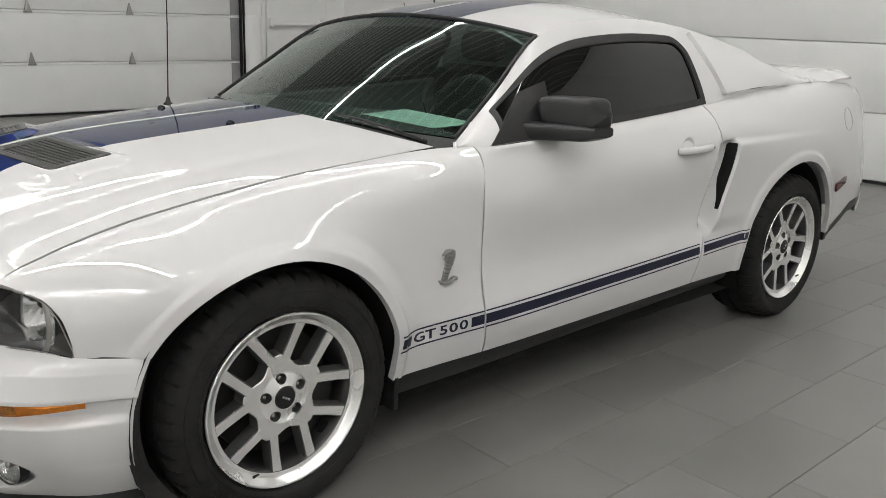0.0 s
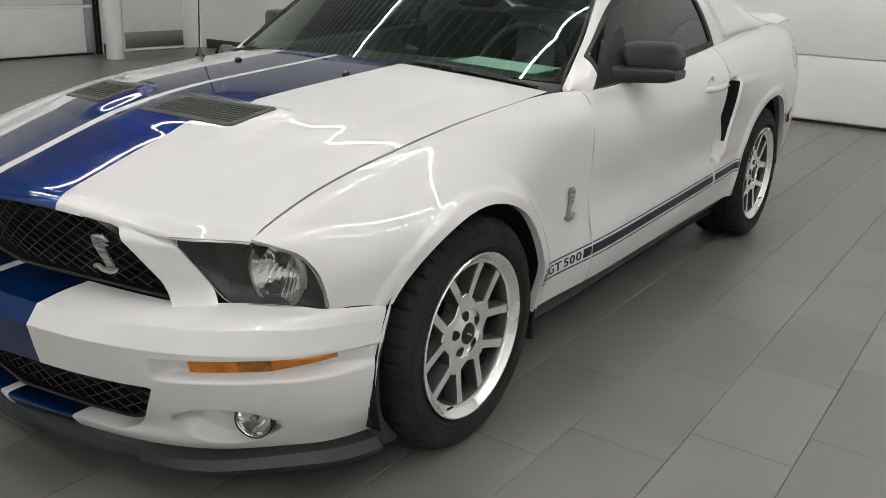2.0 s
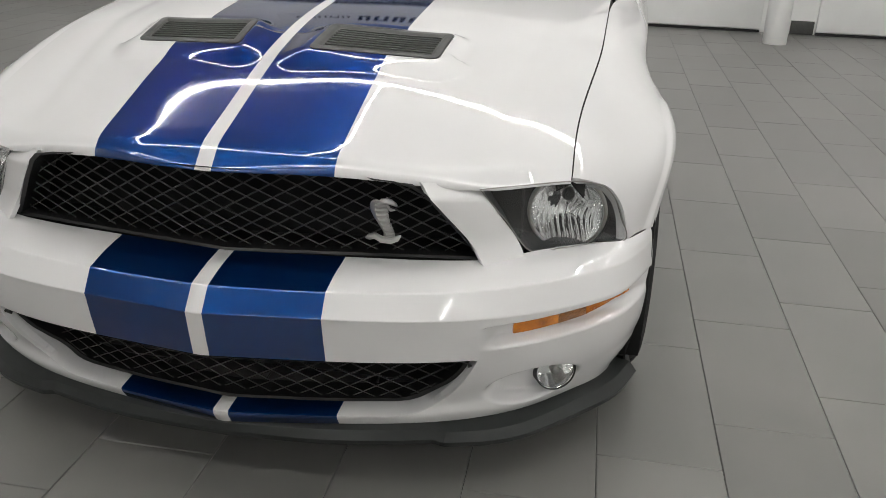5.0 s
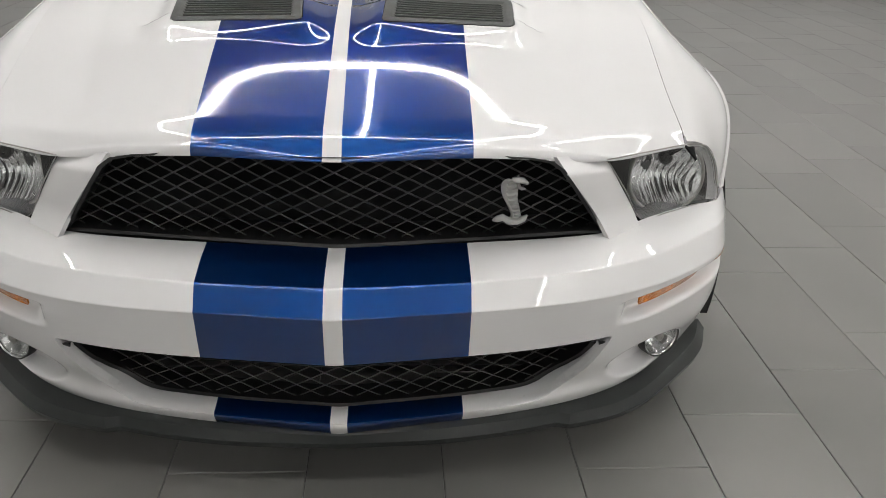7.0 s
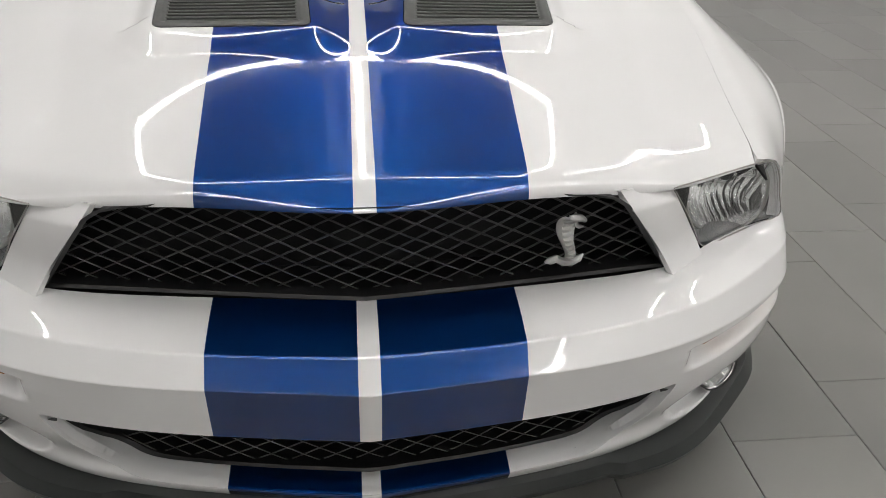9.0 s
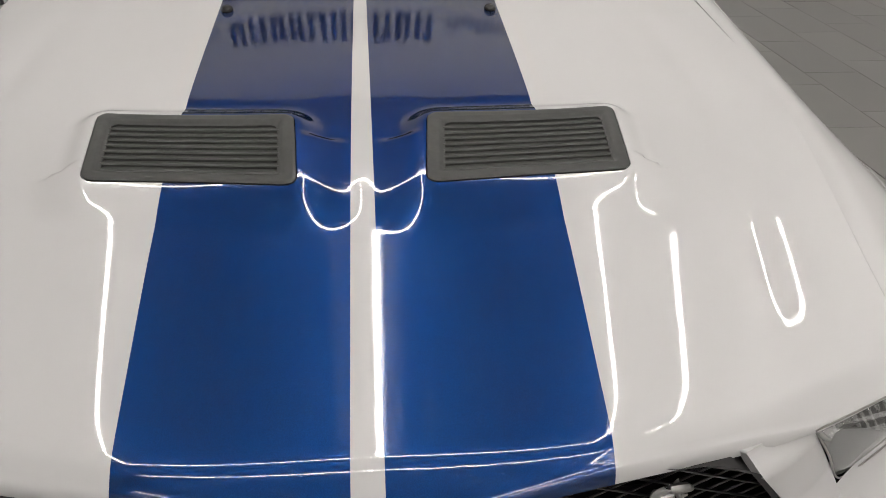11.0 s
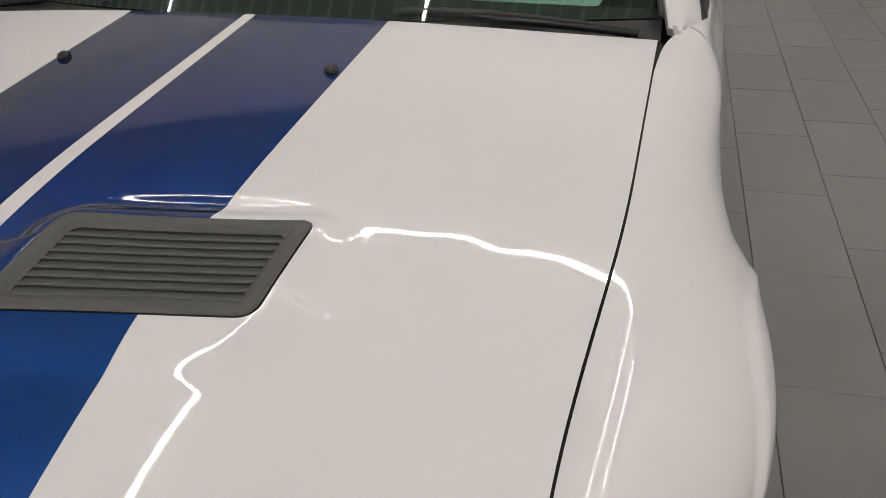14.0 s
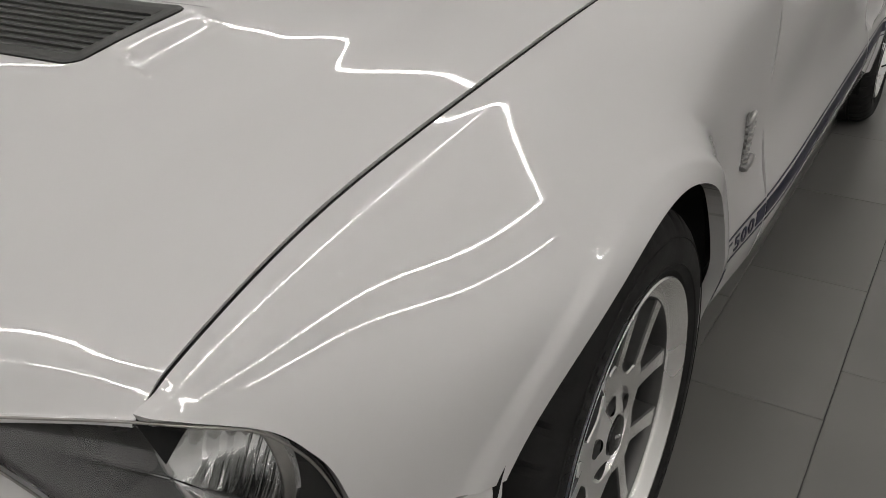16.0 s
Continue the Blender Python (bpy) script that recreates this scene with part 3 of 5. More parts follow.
for s in (1, -1):
    tilt = math.degrees(math.atan2(.011, .38))
    for word, y0, y1 in (("G", 1.386, 1.430), ("T", 1.432, 1.470), ("5", 1.486, 1.523), ("0", 1.524, 1.563), ("0", 1.564, 1.603)):
        slope = math.atan2(side_at(y1, .405) - side_at(y0, .405), y1 - y0)
        ym = (y0 + y1) / 2 if s > 0 else 2.997 - (y0 + y1) / 2
        m = (pose(s * (side_at(ym, .405) + .0014), ym, .3905 + (ym - 1.492) * .029) @ pose(0, 0, 0, 0, 0, -math.degrees(slope) * s) @ pose(0, 0, 0, 90, 0, 90 * s)
             @ pose(0, 0, 0, 0, 0, tilt * s) @ Matrix.Diagonal((1.66, 1.0, 1, 1)) @ pose(-(y1 - y0) / 2 / 1.66, .0015, 0))
        tagged(lettering(word, .041, m, M_BLUE, "lettering"), "dark blue sill lettering")


def snake(name, centre, right, up, out, scale, parent):
    """A rearing snake emblem: a ribbed flat neck, a head with open jaws and a coiled foot, as one solid mesh."""
    right, up, out = (np.array(v, float) / np.linalg.norm(v) for v in (right, up, out))
    rows = []
    for v, a, b in ((.0405, -.010, .004), (.0385, -.017, .008), (.033, -.0215, .0085), (.022, -.0225, .0080), (.008, -.0185, .0080), (-.006, -.0115, .0095),
                    (-.018, -.0055, .0135), (-.028, -.0015, .0160), (-.036, -.002, .0175), (-.0405, .002, .0150)):
        rows.append((v, a, b))
    rows = np.array(rows)
    f = herm(np.linspace(0, 1, len(rows)), rows)(np.linspace(0, 1, 64))
    q = np.linspace(-1, 1, 13)
    P = np.empty((64, 13, 3))
    P[..., 0] = (f[:, 1:2] + f[:, 2:3]) / 2 + q[None] * (f[:, 2:3] - f[:, 1:2]) / 2
    P[..., 1] = f[:, :1] + 0 * q[None]
    P[..., 2] = .0062 * np.sqrt(np.maximum(1 - q[None] ** 2 * .94, 0))
    ribs = (np.arange(64)[:, None] % 5 < 2) * (np.abs(q[None] - .25) < .62) * smooth01((np.arange(64)[:, None] - 6) / 4)
    P[..., 2] -= .0032 * ribs
    body = shell(*sheet(P), (0, 0, 1), .006)
    head = tube([(-.004, .038, .004), (.006, .0385, .0055), (.014, .0365, .0055), (.0215, .0305, .004), (.0235, .0275, .003)], [.004, .0052, .0050, .0032, .0012], 8)
    jaw = tube([(.006, .030, .003), (.0095, .0225, .0035), (.013, .0200, .0035), (.0205, .0190, .003)], [.003, .0032, .0028, .0012], 8)
    foot = tube([(.0290, -.0335, .002), (.022, -.0385, .004), (.010, -.0415, .005), (-.006, -.0385, .0055), (-.017, -.0305, .0055), (-.027, -.0335, .005), (-.0335, -.0365, .003)],
                [.0015, .0050, .0058, .0062, .0058, .0052, .0016], 8)
    V, F = merge(body, head, jaw, foot)
    W = np.array(centre) + scale * (V[:, :1] * right + V[:, 1:2] * up) + (V[:, 2:3] * scale + .001) * out
    return to_object(name, W, F, M_PEWTER, parent, "pewter snake emblem", True, 40)


for s in (1, -1):
    snake("side_emblem", (s * (side_at(1.523, .602) + .003), 1.523, .602), (0, -1, 0.05), (0, .05, 1), (s, 0, 0), 1.24, car)

# sill below the doors
us = np.linspace(1.345, 3.19, 60)
rows = [np.stack([np.interp(us, [1.345, 1.68, 2.6, 3.2], v), us, np.interp(us, [1.345, 3.2], zz)], -1)
        for v, zz in (((.866, .880, .887, .890), (.292, .318)), ((.868, .882, .889, .892), (.278, .304)), ((.862, .876, .883, .886), (.240, .278)), ((.842, .856, .863, .866), (.206, .252)), ((.80, .81, .82, .82), (.200, .245)))]
V, F = sheet(np.stack(rows, 1))
V, F = shell(V, F, (1, 0, 0), .01)
both("sill", V, F, M_GREYPLASTIC, car, "dark grey plastic side sill", 40)

# nose: rows of (x, y, z) from the middle to the wheel arch, upper edge first
NS = [0, .25, .50, .66, .80, .90, 1.0]
N_ROWS = [
    [(0, .180, .549), (.25, .209, .548), (.536, .259, .550), (.63, .327, .551), (.76, .411, .551), (.828, .447, .551), (.890, .58, .538)],
    [(0, .110, .543), (.25, .137, .542), (.52, .195, .542), (.645, .278, .540), (.77, .375, .538), (.836, .434, .537), (.893, .57, .526)],
    [(0, .045, .531), (.25, .072, .530), (.505, .142, .527), (.655, .232, .522), (.778, .342, .518), (.842, .423, .516), (.895, .56, .510)],
    [(0, .012, .500), (.25, .046, .498), (.50, .116, .490), (.66, .212, .481), (.786, .325, .475), (.848, .413, .474), (.899, .55, .474)],
    [(0, .006, .487), (.25, .040, .486), (.50, .110, .477), (.66, .206, .468), (.788, .320, .462), (.850, .410, .461), (.900, .55, .462)],
    [(0, .0077, .478), (.25, .0422, .477), (.50, .1120, .468), (.66, .207, .459), (.79, .322, .453), (.851, .412, .452), (.901, .55, .452)],
    [(0, .0155, .434), (.25, .0505, .434), (.50, .1180, .435), (.66, .204, .438), (.79, .321, .444), (.851, .412, .446), (.901, .55, .446)],
    [(0, .0165, .429), (.25, .0515, .429), (.50, .1190, .430), (.66, .206, .432), (.791, .324, .438), (.852, .414, .440), (.901, .55, .440)],
    [(0, .026, .381), (.25, .062, .383), (.50, .134, .370), (.66, .229, .350), (.790, .346, .340), (.850, .43, .34), (.898, .55, .34)],
    [(0, .055, .30), (.25, .092, .30), (.50, .162, .295), (.66, .255, .290), (.782, .365, .285), (.842, .445, .285), (.885, .552, .285)],
    [(0, .098, .219), (.25, .136, .219), (.50, .195, .228), (.66, .278, .235), (.768, .385, .235), (.828, .458, .235), (.868, .556, .235)],
    [(0, .090, .206), (.25, .128, .210), (.50, .196, .210), (.655, .284, .208), (.758, .392, .208), (.816, .464, .208), (.855, .56, .208)],
    [(0, .107, .172), (.25, .146, .177), (.50, .212, .180), (.645, .298, .180), (.748, .402, .18), (.805, .47, .18), (.842, .56, .18)],
]
# the wings run on past the wheel arch, which cuts them
NS.append(1.12)
for r in N_ROWS:
    (xa, ya, za), (xb, yb, zb) = r[-2:]
    r.append((xb + .35 * (xb - xa), yb + .075, zb + .3 * (zb - za)))
N_LINES = [spline(NS, r) for r in N_ROWS]


def nose_surface(us, nv):
    k, h, b = int(nv * .20), int(nv * .10), int(nv * .12)
    shelf, bevel = N_LINES[2], N_LINES[4]
    slope = [lambda u: .93 * shelf(u) + .07 * bevel(u), lambda u: .05 * shelf(u) + .95 * bevel(u)]
    P = np.concatenate([loft(N_LINES[:3], us, k), loft(slope, us, h), loft(N_LINES[4:7], us, b), loft(N_LINES[7:], us, nv - k - h - b)], 1)
    x, z = P[..., 0].copy(), P[..., 2].copy()
    s = np.broadcast_to(us[:, None], x.shape)
    # groove that holds the turn signal
    g = smooth01((x - .545) / .05) * smooth01((.454 - z) / .008) * smooth01((z - .392) / .022) * smooth01((1.02 - s) / .12)
    # pocket round the fog lamp
    e = np.hypot((x - .655) / .102, (z - .262) / .054)
    f = smooth01((1.0 - e) / .24)
    P[..., 1] += .036 * g + .050 * f
    P[..., 0] -= .010 * g
    return P


def lower_lip(ax):
    """Height of the lower edge of the lower opening."""
    return .209 + .150 * (np.clip(np.asarray(ax, float) - .36, 0, None) / .18) ** 2.6


def lower_hole(x, z):
    ax = np.abs(x)
    top = .381 - .012 * (ax / .54) ** 2
    d = np.stack([(top - z), (z - lower_lip(ax)) * .8, (.549 - ax)], 0)
    k = .004
    return -k * np.log(np.exp(-d / k).sum(0)) + .002


def build_nose():
    us = np.linspace(0, 1.12, 168)
    P = nose_surface(us, 190)
    Q = P[::-1][:-1].copy()
    Q[..., 0] *= -1
    V, F = sheet(np.concatenate([Q, P], 0))
    V, F = clip(V, F, np.where((V[:, 1] < .33) | (V[:, 0] ** 2 < .3), -lower_hole(V[:, 0], V[:, 2]), 1.0))
    V, F = clip(V, F, np.where(np.abs(V[:, 0]) > .6, arch(V[:, 1], V[:, 2], ARCH_F), 1.0))
    V, F = shell(V, F, (0, -1, .2), .022)
    to_object("front_bumper", V, F, M_STRIPED, car, "white front bumper cover with blue stripes")


build_nose()


def build_lower_flange():
    """The painted shelf that turns inwards along the lower edge of the lower opening."""
    P = nose_surface(np.linspace(0, 1, 260), 420).reshape(-1, 3)
    ax = .541 * np.sin(np.linspace(0, np.pi / 2, 60))
    rows = []
    for x in ax:
        z = float(lower_lip(x)) - .001
        k = np.argmin((P[:, 0] - x) ** 2 + (P[:, 2] - z) ** 2 + (P[:, 1] > .3))
        y = P[k, 1]
        d = .052 * (1 - .55 * smooth01((x - .44) / .10))
        rows.append([(x, y - .0005, z), (x * .998, y + .004, z + .003), (x * .985, y + d, z + .005)])
    R = np.array(rows)
    L = R[::-1][:-1] * np.array([-1, 1, 1])
    V, F = sheet(np.concatenate([L, R], 0))
    V, F = shell(V, F, (0, -.3, 1), .004)
    to_object("lower_flange", V, F, M_STRIPED, car, "painted inner shelf of the lower opening")
    return np.concatenate([L, R], 0)[:, 2]


FLANGE_EDGE = build_lower_flange()


def patch(corners, n, m, bulge=0.0, axis=(0, -1, 0)):
    """A four-cornered sheet, slightly domed."""
    a, b, c, d = (np.array(p, float) for p in corners)
    u, v = np.linspace(0, 1, n)[:, None, None], np.linspace(0, 1, m)[None, :, None]
    P = a * (1 - u) * (1 - v) + b * u * (1 - v) + c * u * v + d * (1 - u) * v
    return P + np.array(axis) * bulge * 16 * u * (1 - u) * v * (1 - v)


# white pillars between grille and headlights
P = patch([(.409, .167, .731), (.543, .259, .549), (.622, .326, .549), (.517, .246, .712)], 48, 14, .006)
u = np.linspace(0, 1, 48)[:, None]
foot = np.clip((u - .66) / .34, 0, 1)
P[..., 1] += .024 * smooth01((.20 - u) / .20) - .030 * foot ** 2
P[..., 2] -= .013 * foot ** 2
V, F = sheet(P)
V, F = shell(V, F, (0, -1, 0), .010)
both("grille_pillar", V, F, M_WHITE, car, "white pillar between grille and headlight")


# upper grille: woven diamond mesh behind a black surround
def grille_y(x, z):
    return .10 + .19 * np.abs(x) ** 1.35 + (.75 - z) * .34 + .045


def upper_hole(x, z):
    ax = np.abs(x)
    top = .752 - .03 * (ax / .4) ** 3
    return np.stack([top - z, z - (.548 + .003 * ax), (.536 - .62 * (z - .55)) - ax - .002], 0).min(0)


def lattice(hole, yfun, x0, z0, z1, pitch, slope, r, lift=0.0):
    """Crossed wires of a diamond mesh, clipped to the opening."""
    meshes = []
    n = int(2 * (x0 + (z1 - z0) / slope) / pitch) + 2
    for fam in (1, -1):
        for k in range(n):
            xs0 = -x0 - (z1 - z0) / slope + k * pitch
            t = np.linspace(0, 1, 60)
            z = z0 + t * (z1 - z0)
            x = xs0 + t * (z1 - z0) / slope
            x = x * fam
            ok = hole(x, z) > .003
            if ok.sum() < 3:
                continue
            i, j = np.where(ok)[0][[0, -1]]
            xs, zs = x[i:j + 1][::3], z[i:j + 1][::3]
            if len(xs) < 2:
                continue
            pts = np.stack([xs, yfun(xs, zs) + (0.003 if fam > 0 else 0) + lift, zs], -1)
            meshes.append(tube(pts, r, 5))
    return merge(*meshes)


V, F = lattice(upper_hole, grille_y, .56, .54, .76, .054, .60, .0017)
to_object("grille_mesh", V, F, M_WIRE, car, "black woven diamond grille mesh")


def lower_y(x, z):
    return .134 + .30 * np.abs(x) ** 1.9 + .02


V, F = lattice(lower_hole, lower_y, .55, .21, .39, .058, .50, .0015, .02)
to_object("lower_grille_mesh", V, F, M_WIRE, car, "black woven lower grille mesh")


def surround(name, pts, depth, r, material):
    """A rolled rim that runs round an opening and turns inwards."""
    P = np.array(pts, float)
    inner = P + np.array([0, depth, 0])
    c = P.mean(0)
    lip = P + (c - P) * np.array([.018, 0, .05])
    V, F = sheet(np.stack([P, lip + np.array([0, .004, 0]), lip + np.array([0, depth, 0])], 1))
    return to_object(name, V, F, material, car, "", True, 30)


def ring_pts(half):
    h = np.array(half)
    left = h[::-1] * np.array([-1, 1, 1])
    return np.concatenate([h, left, h[:1]])


half = [(x, .100 + .045 * (x / .25) ** 2 * (x < .3) + (x >= .3) * (.045 + .22 * (x - .25)), .757 - .010 * (x / .25) ** 2) for x in np.linspace(0, .36, 12)]
half += [(.40, .166, .730), (.425, .18, .710), (.46, .203, .66), (.50, .233, .60), (.533, .257, .550)]
half += [(x, .180 + .081 * (x / .536) ** 1.1, .5495) for x in np.linspace(.50, 0, 14)]
surround("grille_surround", ring_pts(half), .10, .008, M_BLACK)
xs = np.linspace(0, .515, 24)
half = [(x, float(np.interp(x, [0, .25, .5, .66], [.026, .062, .134, .229])) + .002, .379 - .012 * (x / .54) ** 2) for x in xs] + [(.533, .158, .355), (.534, .176, .325)]
half += [tuple(p + np.array([0, -.001, .001])) for p in FLANGE_EDGE[FLANGE_EDGE[:, 0] >= 0][::-1][8::2]]
surround("lower_grille_surround", ring_pts(half), .07, .006, M_BLACK)
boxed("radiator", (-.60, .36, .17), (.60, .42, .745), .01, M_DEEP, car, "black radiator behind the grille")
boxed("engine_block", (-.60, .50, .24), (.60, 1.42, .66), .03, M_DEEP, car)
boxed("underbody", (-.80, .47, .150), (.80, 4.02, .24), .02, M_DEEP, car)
snake("grille_emblem", (.333, .203, .644), (1, .26, 0), (0, -.18, 1), (.25, -1, -.32), 1.16, car)


M_BEZEL = simple("charcoal_bezel", (0.014, 0.0145, 0.0155), 0.32, 0, 0.1, 120, 0.05, 0.0004)


# headlights
def build_headlight(s):
    lamp = new("headlight")
    lamp.parent = car
    tagged(lamp, "clear headlight with a dark grey inner bezel")
    g = np.array([s, 1, 1.0])

    def put(name, V, F, mat, label="", angle=None):
        V = np.asarray(V)[:, :3]
        if s < 0:
            V, F = mirrored(V, F)
        return to_object(name, V, F, mat, lamp, label, True, angle)
    # outline: inner top, along the hood edge, round the fender, lower edge
    out = np.array([(.519, .250, .708), (.60, .285, .712), (.690, .327, .715), (.735, .356, .708), (.770, .398, .686), (.797, .424, .650), (.814, .438, .605), (.827, .446, .553),
                    (.76, .411, .552), (.69, .366, .552), (.625, .329, .552), (.572, .288, .632)])
    k = len(out)
    c = out.mean(0)
    fine = herm(np.arange(k + 1), np.vstack([out, out[:1]]))(np.linspace(0, k, 72, endpoint=False))
    ringf = [c + (fine - c) * f + np.array([-.02, .06, 0]) * dd for f, dd in ((1.0, .12), (1.0, .9), (.92, 1.5), (.5, 1.7), (.02, 1.7))]
    V = np.concatenate(ringf)
    F = []
    for q in range(len(ringf) - 1):
        for i in range(72):
            j = (i + 1) % 72
            F.append((q * 72 + i, q * 72 + j, (q + 1) * 72 + j, (q + 1) * 72 + i))
    put("housing", V, F, M_BEZEL, "dark grey bezel", 40)
    # clear cover
    rings = [c + (fine - c) * f + np.array([.25, -1, .1]) * dd for f, dd in ((.995, -.002), (.75, .003), (.4, .006), (.01, .007))]
    V = np.concatenate(rings)
    F = []
    for q in range(len(rings) - 1):
        for i in range(72):
            j = (i + 1) % 72
            F.append((q * 72 + i, q * 72 + j, (q + 1) * 72 + j, (q + 1) * 72 + i))
    V, F = shell(V, F, (0.3, -1, 0), .003, True)
    put("cover", V, F, M_LENS, "clear plastic cover").visible_shadow = False
    # round reflector bowl, its rim, fluted inner glass and bulb shield
    m = np.array(look((0, 0, 0), (.03, -1, .03)).to_3x3())

    def orient(V, at):
        W = np.stack([V[:, 1] * 1.12, V[:, 2] * 1.12, -V[:, 0]], -1)
        return W @ m.T + np.array(at)
    at = (.694, .420, .617)
    bowl = [(-.055 + .065 * (r_ / .069) ** 2.2, r_) for r_ in np.linspace(.002, .069, 44)]
    V, F = revolve(bowl + [(.010, .071), (.008, .075), (-.004, .077)], 200)
    rim = smooth01((.066 - np.hypot(V[:, 1], V[:, 2])) / .006)
    V[:, 0] += rim * (.0022 * np.abs(np.sin(V[:, 1] * 300 + 1.4 * np.sin(V[:, 2] * 70))) + .0008 * np.sin(V[:, 2] * 130 + V[:, 1] * 60))
    put("reflector", orient(V, at), F, M_CHROME, "chrome reflector bowl", 50)
    V, F = revolve([(.008, .069), (.013, .071), (.014, .075), (.004, .078)], 48)
    put("bezel_ring", orient(V, at), F, M_STEEL)
    V, F = revolve([(-.02, .012), (-.004, .013), (0, .010), (.001, .001)], 20)
    V[:, 2] += .033
    put("bulb_shield", orient(V, at), F, M_BLACK)
    # bright steel line added round the cover for the reflection along its edge
    V, F = tube(fine + np.array([.001, -.003, 0]), .0014, 6, True)
    put("edge_seal", V, F, M_STEEL)
    return lamp


for s in (1, -1):
    build_headlight(s)


def build_fog(s):
    lamp = new("fog_lamp")
    lamp.parent = car
    tagged(lamp, "round clear fog lamp in a white pocket")
    m = np.array(look((0, 0, 0), (.42, -1, 0)).to_3x3())

    def put(name, V, F, mat, label=""):
        W = np.stack([V[:, 1], V[:, 2], -V[:, 0]], -1) @ m.T + np.array((.702, .318, .272))
        if s < 0:
            W, F = mirrored(W, F)
        return to_object(name, W, F, mat, lamp, label, True, 50)
    V, F = revolve([(-.040, .002), (-.034, .020), (-.018, .034), (0, .041), (.003, .044), (-.01, .046)], 36)
    put("reflector", V, F, M_CHROME)
    V, F = revolve([(.012, .0005), (.011, .018), (.007, .033), (.001, .042), (-.003, .042), (.003, .032), (.007, .018), (.008, .0005)], 36)
    put("lens", V, F, M_LENS, "clear round lens").visible_shadow = False
    V, F = revolve([(-.016, .009), (.0, .010), (.003, .006), (.0035, .0005)], 16)
    put("bulb", V, F, M_STEEL)
    V, F = revolve([(-.02, .044), (.004, .0445), (.006, .047), (-.02, .049)], 36)
    put("rim", V, F, M_BLACK)


for s in (1, -1):
    build_fog(s)

# turn signals in their groove
us = np.linspace(.52, .97, 90)
P = nose_surface(us, 420)
V, F = sheet(P)
for d in (lambda x, y, z: x - .608, lambda x, y, z: .846 - x, lambda x, y, z: z - np.interp(x, [.6, .75, .84], [.411, .414, .434]), lambda x, y, z: np.interp(x, [.6, .75, .84], [.447, .450, .453]) - z):
    V, F = clip(V, F, d(V[:, 0], V[:, 1], V[:, 2]))
F = outward(V, F, (0, -1, 0))
V = V + np.array([.001, -.003, -.003])
mid = np.array([V[list(f)].mean(0) for f in F])
for name, keep, mat, lab in (("turn_signal", (mid[:, 0] > .755) | (mid[:, 0] < .70), M_AMBER, "amber turn signal lens"), ("turn_signal_reflector", (mid[:, 0] <= .755) & (mid[:, 0] >= .70), M_AMBERDARK, "darker ribbed amber segment")):
    G = [f for f, k in zip(F, keep) if k]
    used = sorted({i for f in G for i in f})
    re = {o: n for n, o in enumerate(used)}
    W, H = shell(V[used], [tuple(re[i] for i in f) for f in G], (0, -1, 0), .012)
    both(name, W, H, mat, car, lab)

# splitter under the nose, deeper towards the corners
LS = [0, .25, .46, .66, .80, .90, 1.0]
L_TOP = herm(LS, [(0, .112, .176), (.25, .150, .180), (.46, .200, .182), (.645, .300, .184), (.748, .405, .185), (.805, .472, .186), (.842, .565, .188)])
L_OUT = herm(LS, [(0, .106, .168), (.25, .133, .170), (.455, .180, .171), (.655, .264, .173), (.782, .392, .177), (.840, .468, .179), (.882, .565, .180)])
L_EDGE = herm(LS, [(0, .103, .150), (.25, .122, .150), (.450, .170, .150), (.662, .250, .151), (.797, .382, .153), (.860, .464, .153), (.901, .565, .154)])
L_LOW = herm(LS, [(0, .107, .136), (.25, .126, .136), (.447, .174, .136), (.657, .255, .136), (.793, .386, .137), (.856, .468, .138), (.897, .570, .139)])
L_IN = herm(LS, [(0, .19, .146), (.25, .22, .146), (.46, .27, .146), (.60, .37, .146), (.70, .47, .147), (.75, .54, .148), (.79, .60, .15)])
us = np.linspace(0, 1, 120)
P = np.stack([c(us) for c in (L_TOP, L_OUT, L_EDGE, L_LOW, L_IN)], 1)
P[:, 1:4, 1] -= .016 * smooth01((P[:, 1:4, 0] - .445) / .04) * smooth01((.76 - P[:, 1:4, 0]) / .22)
Q = P[::-1][:-1] * np.array([-1, 1, 1])
V, F = sheet(np.concatenate([Q, P], 0))
V, F = shell(V, F, (0, -1, 0), .004)
to_object("splitter", V, F, M_LIP, car, "dark grey rubber lip under the nose", True, 14)

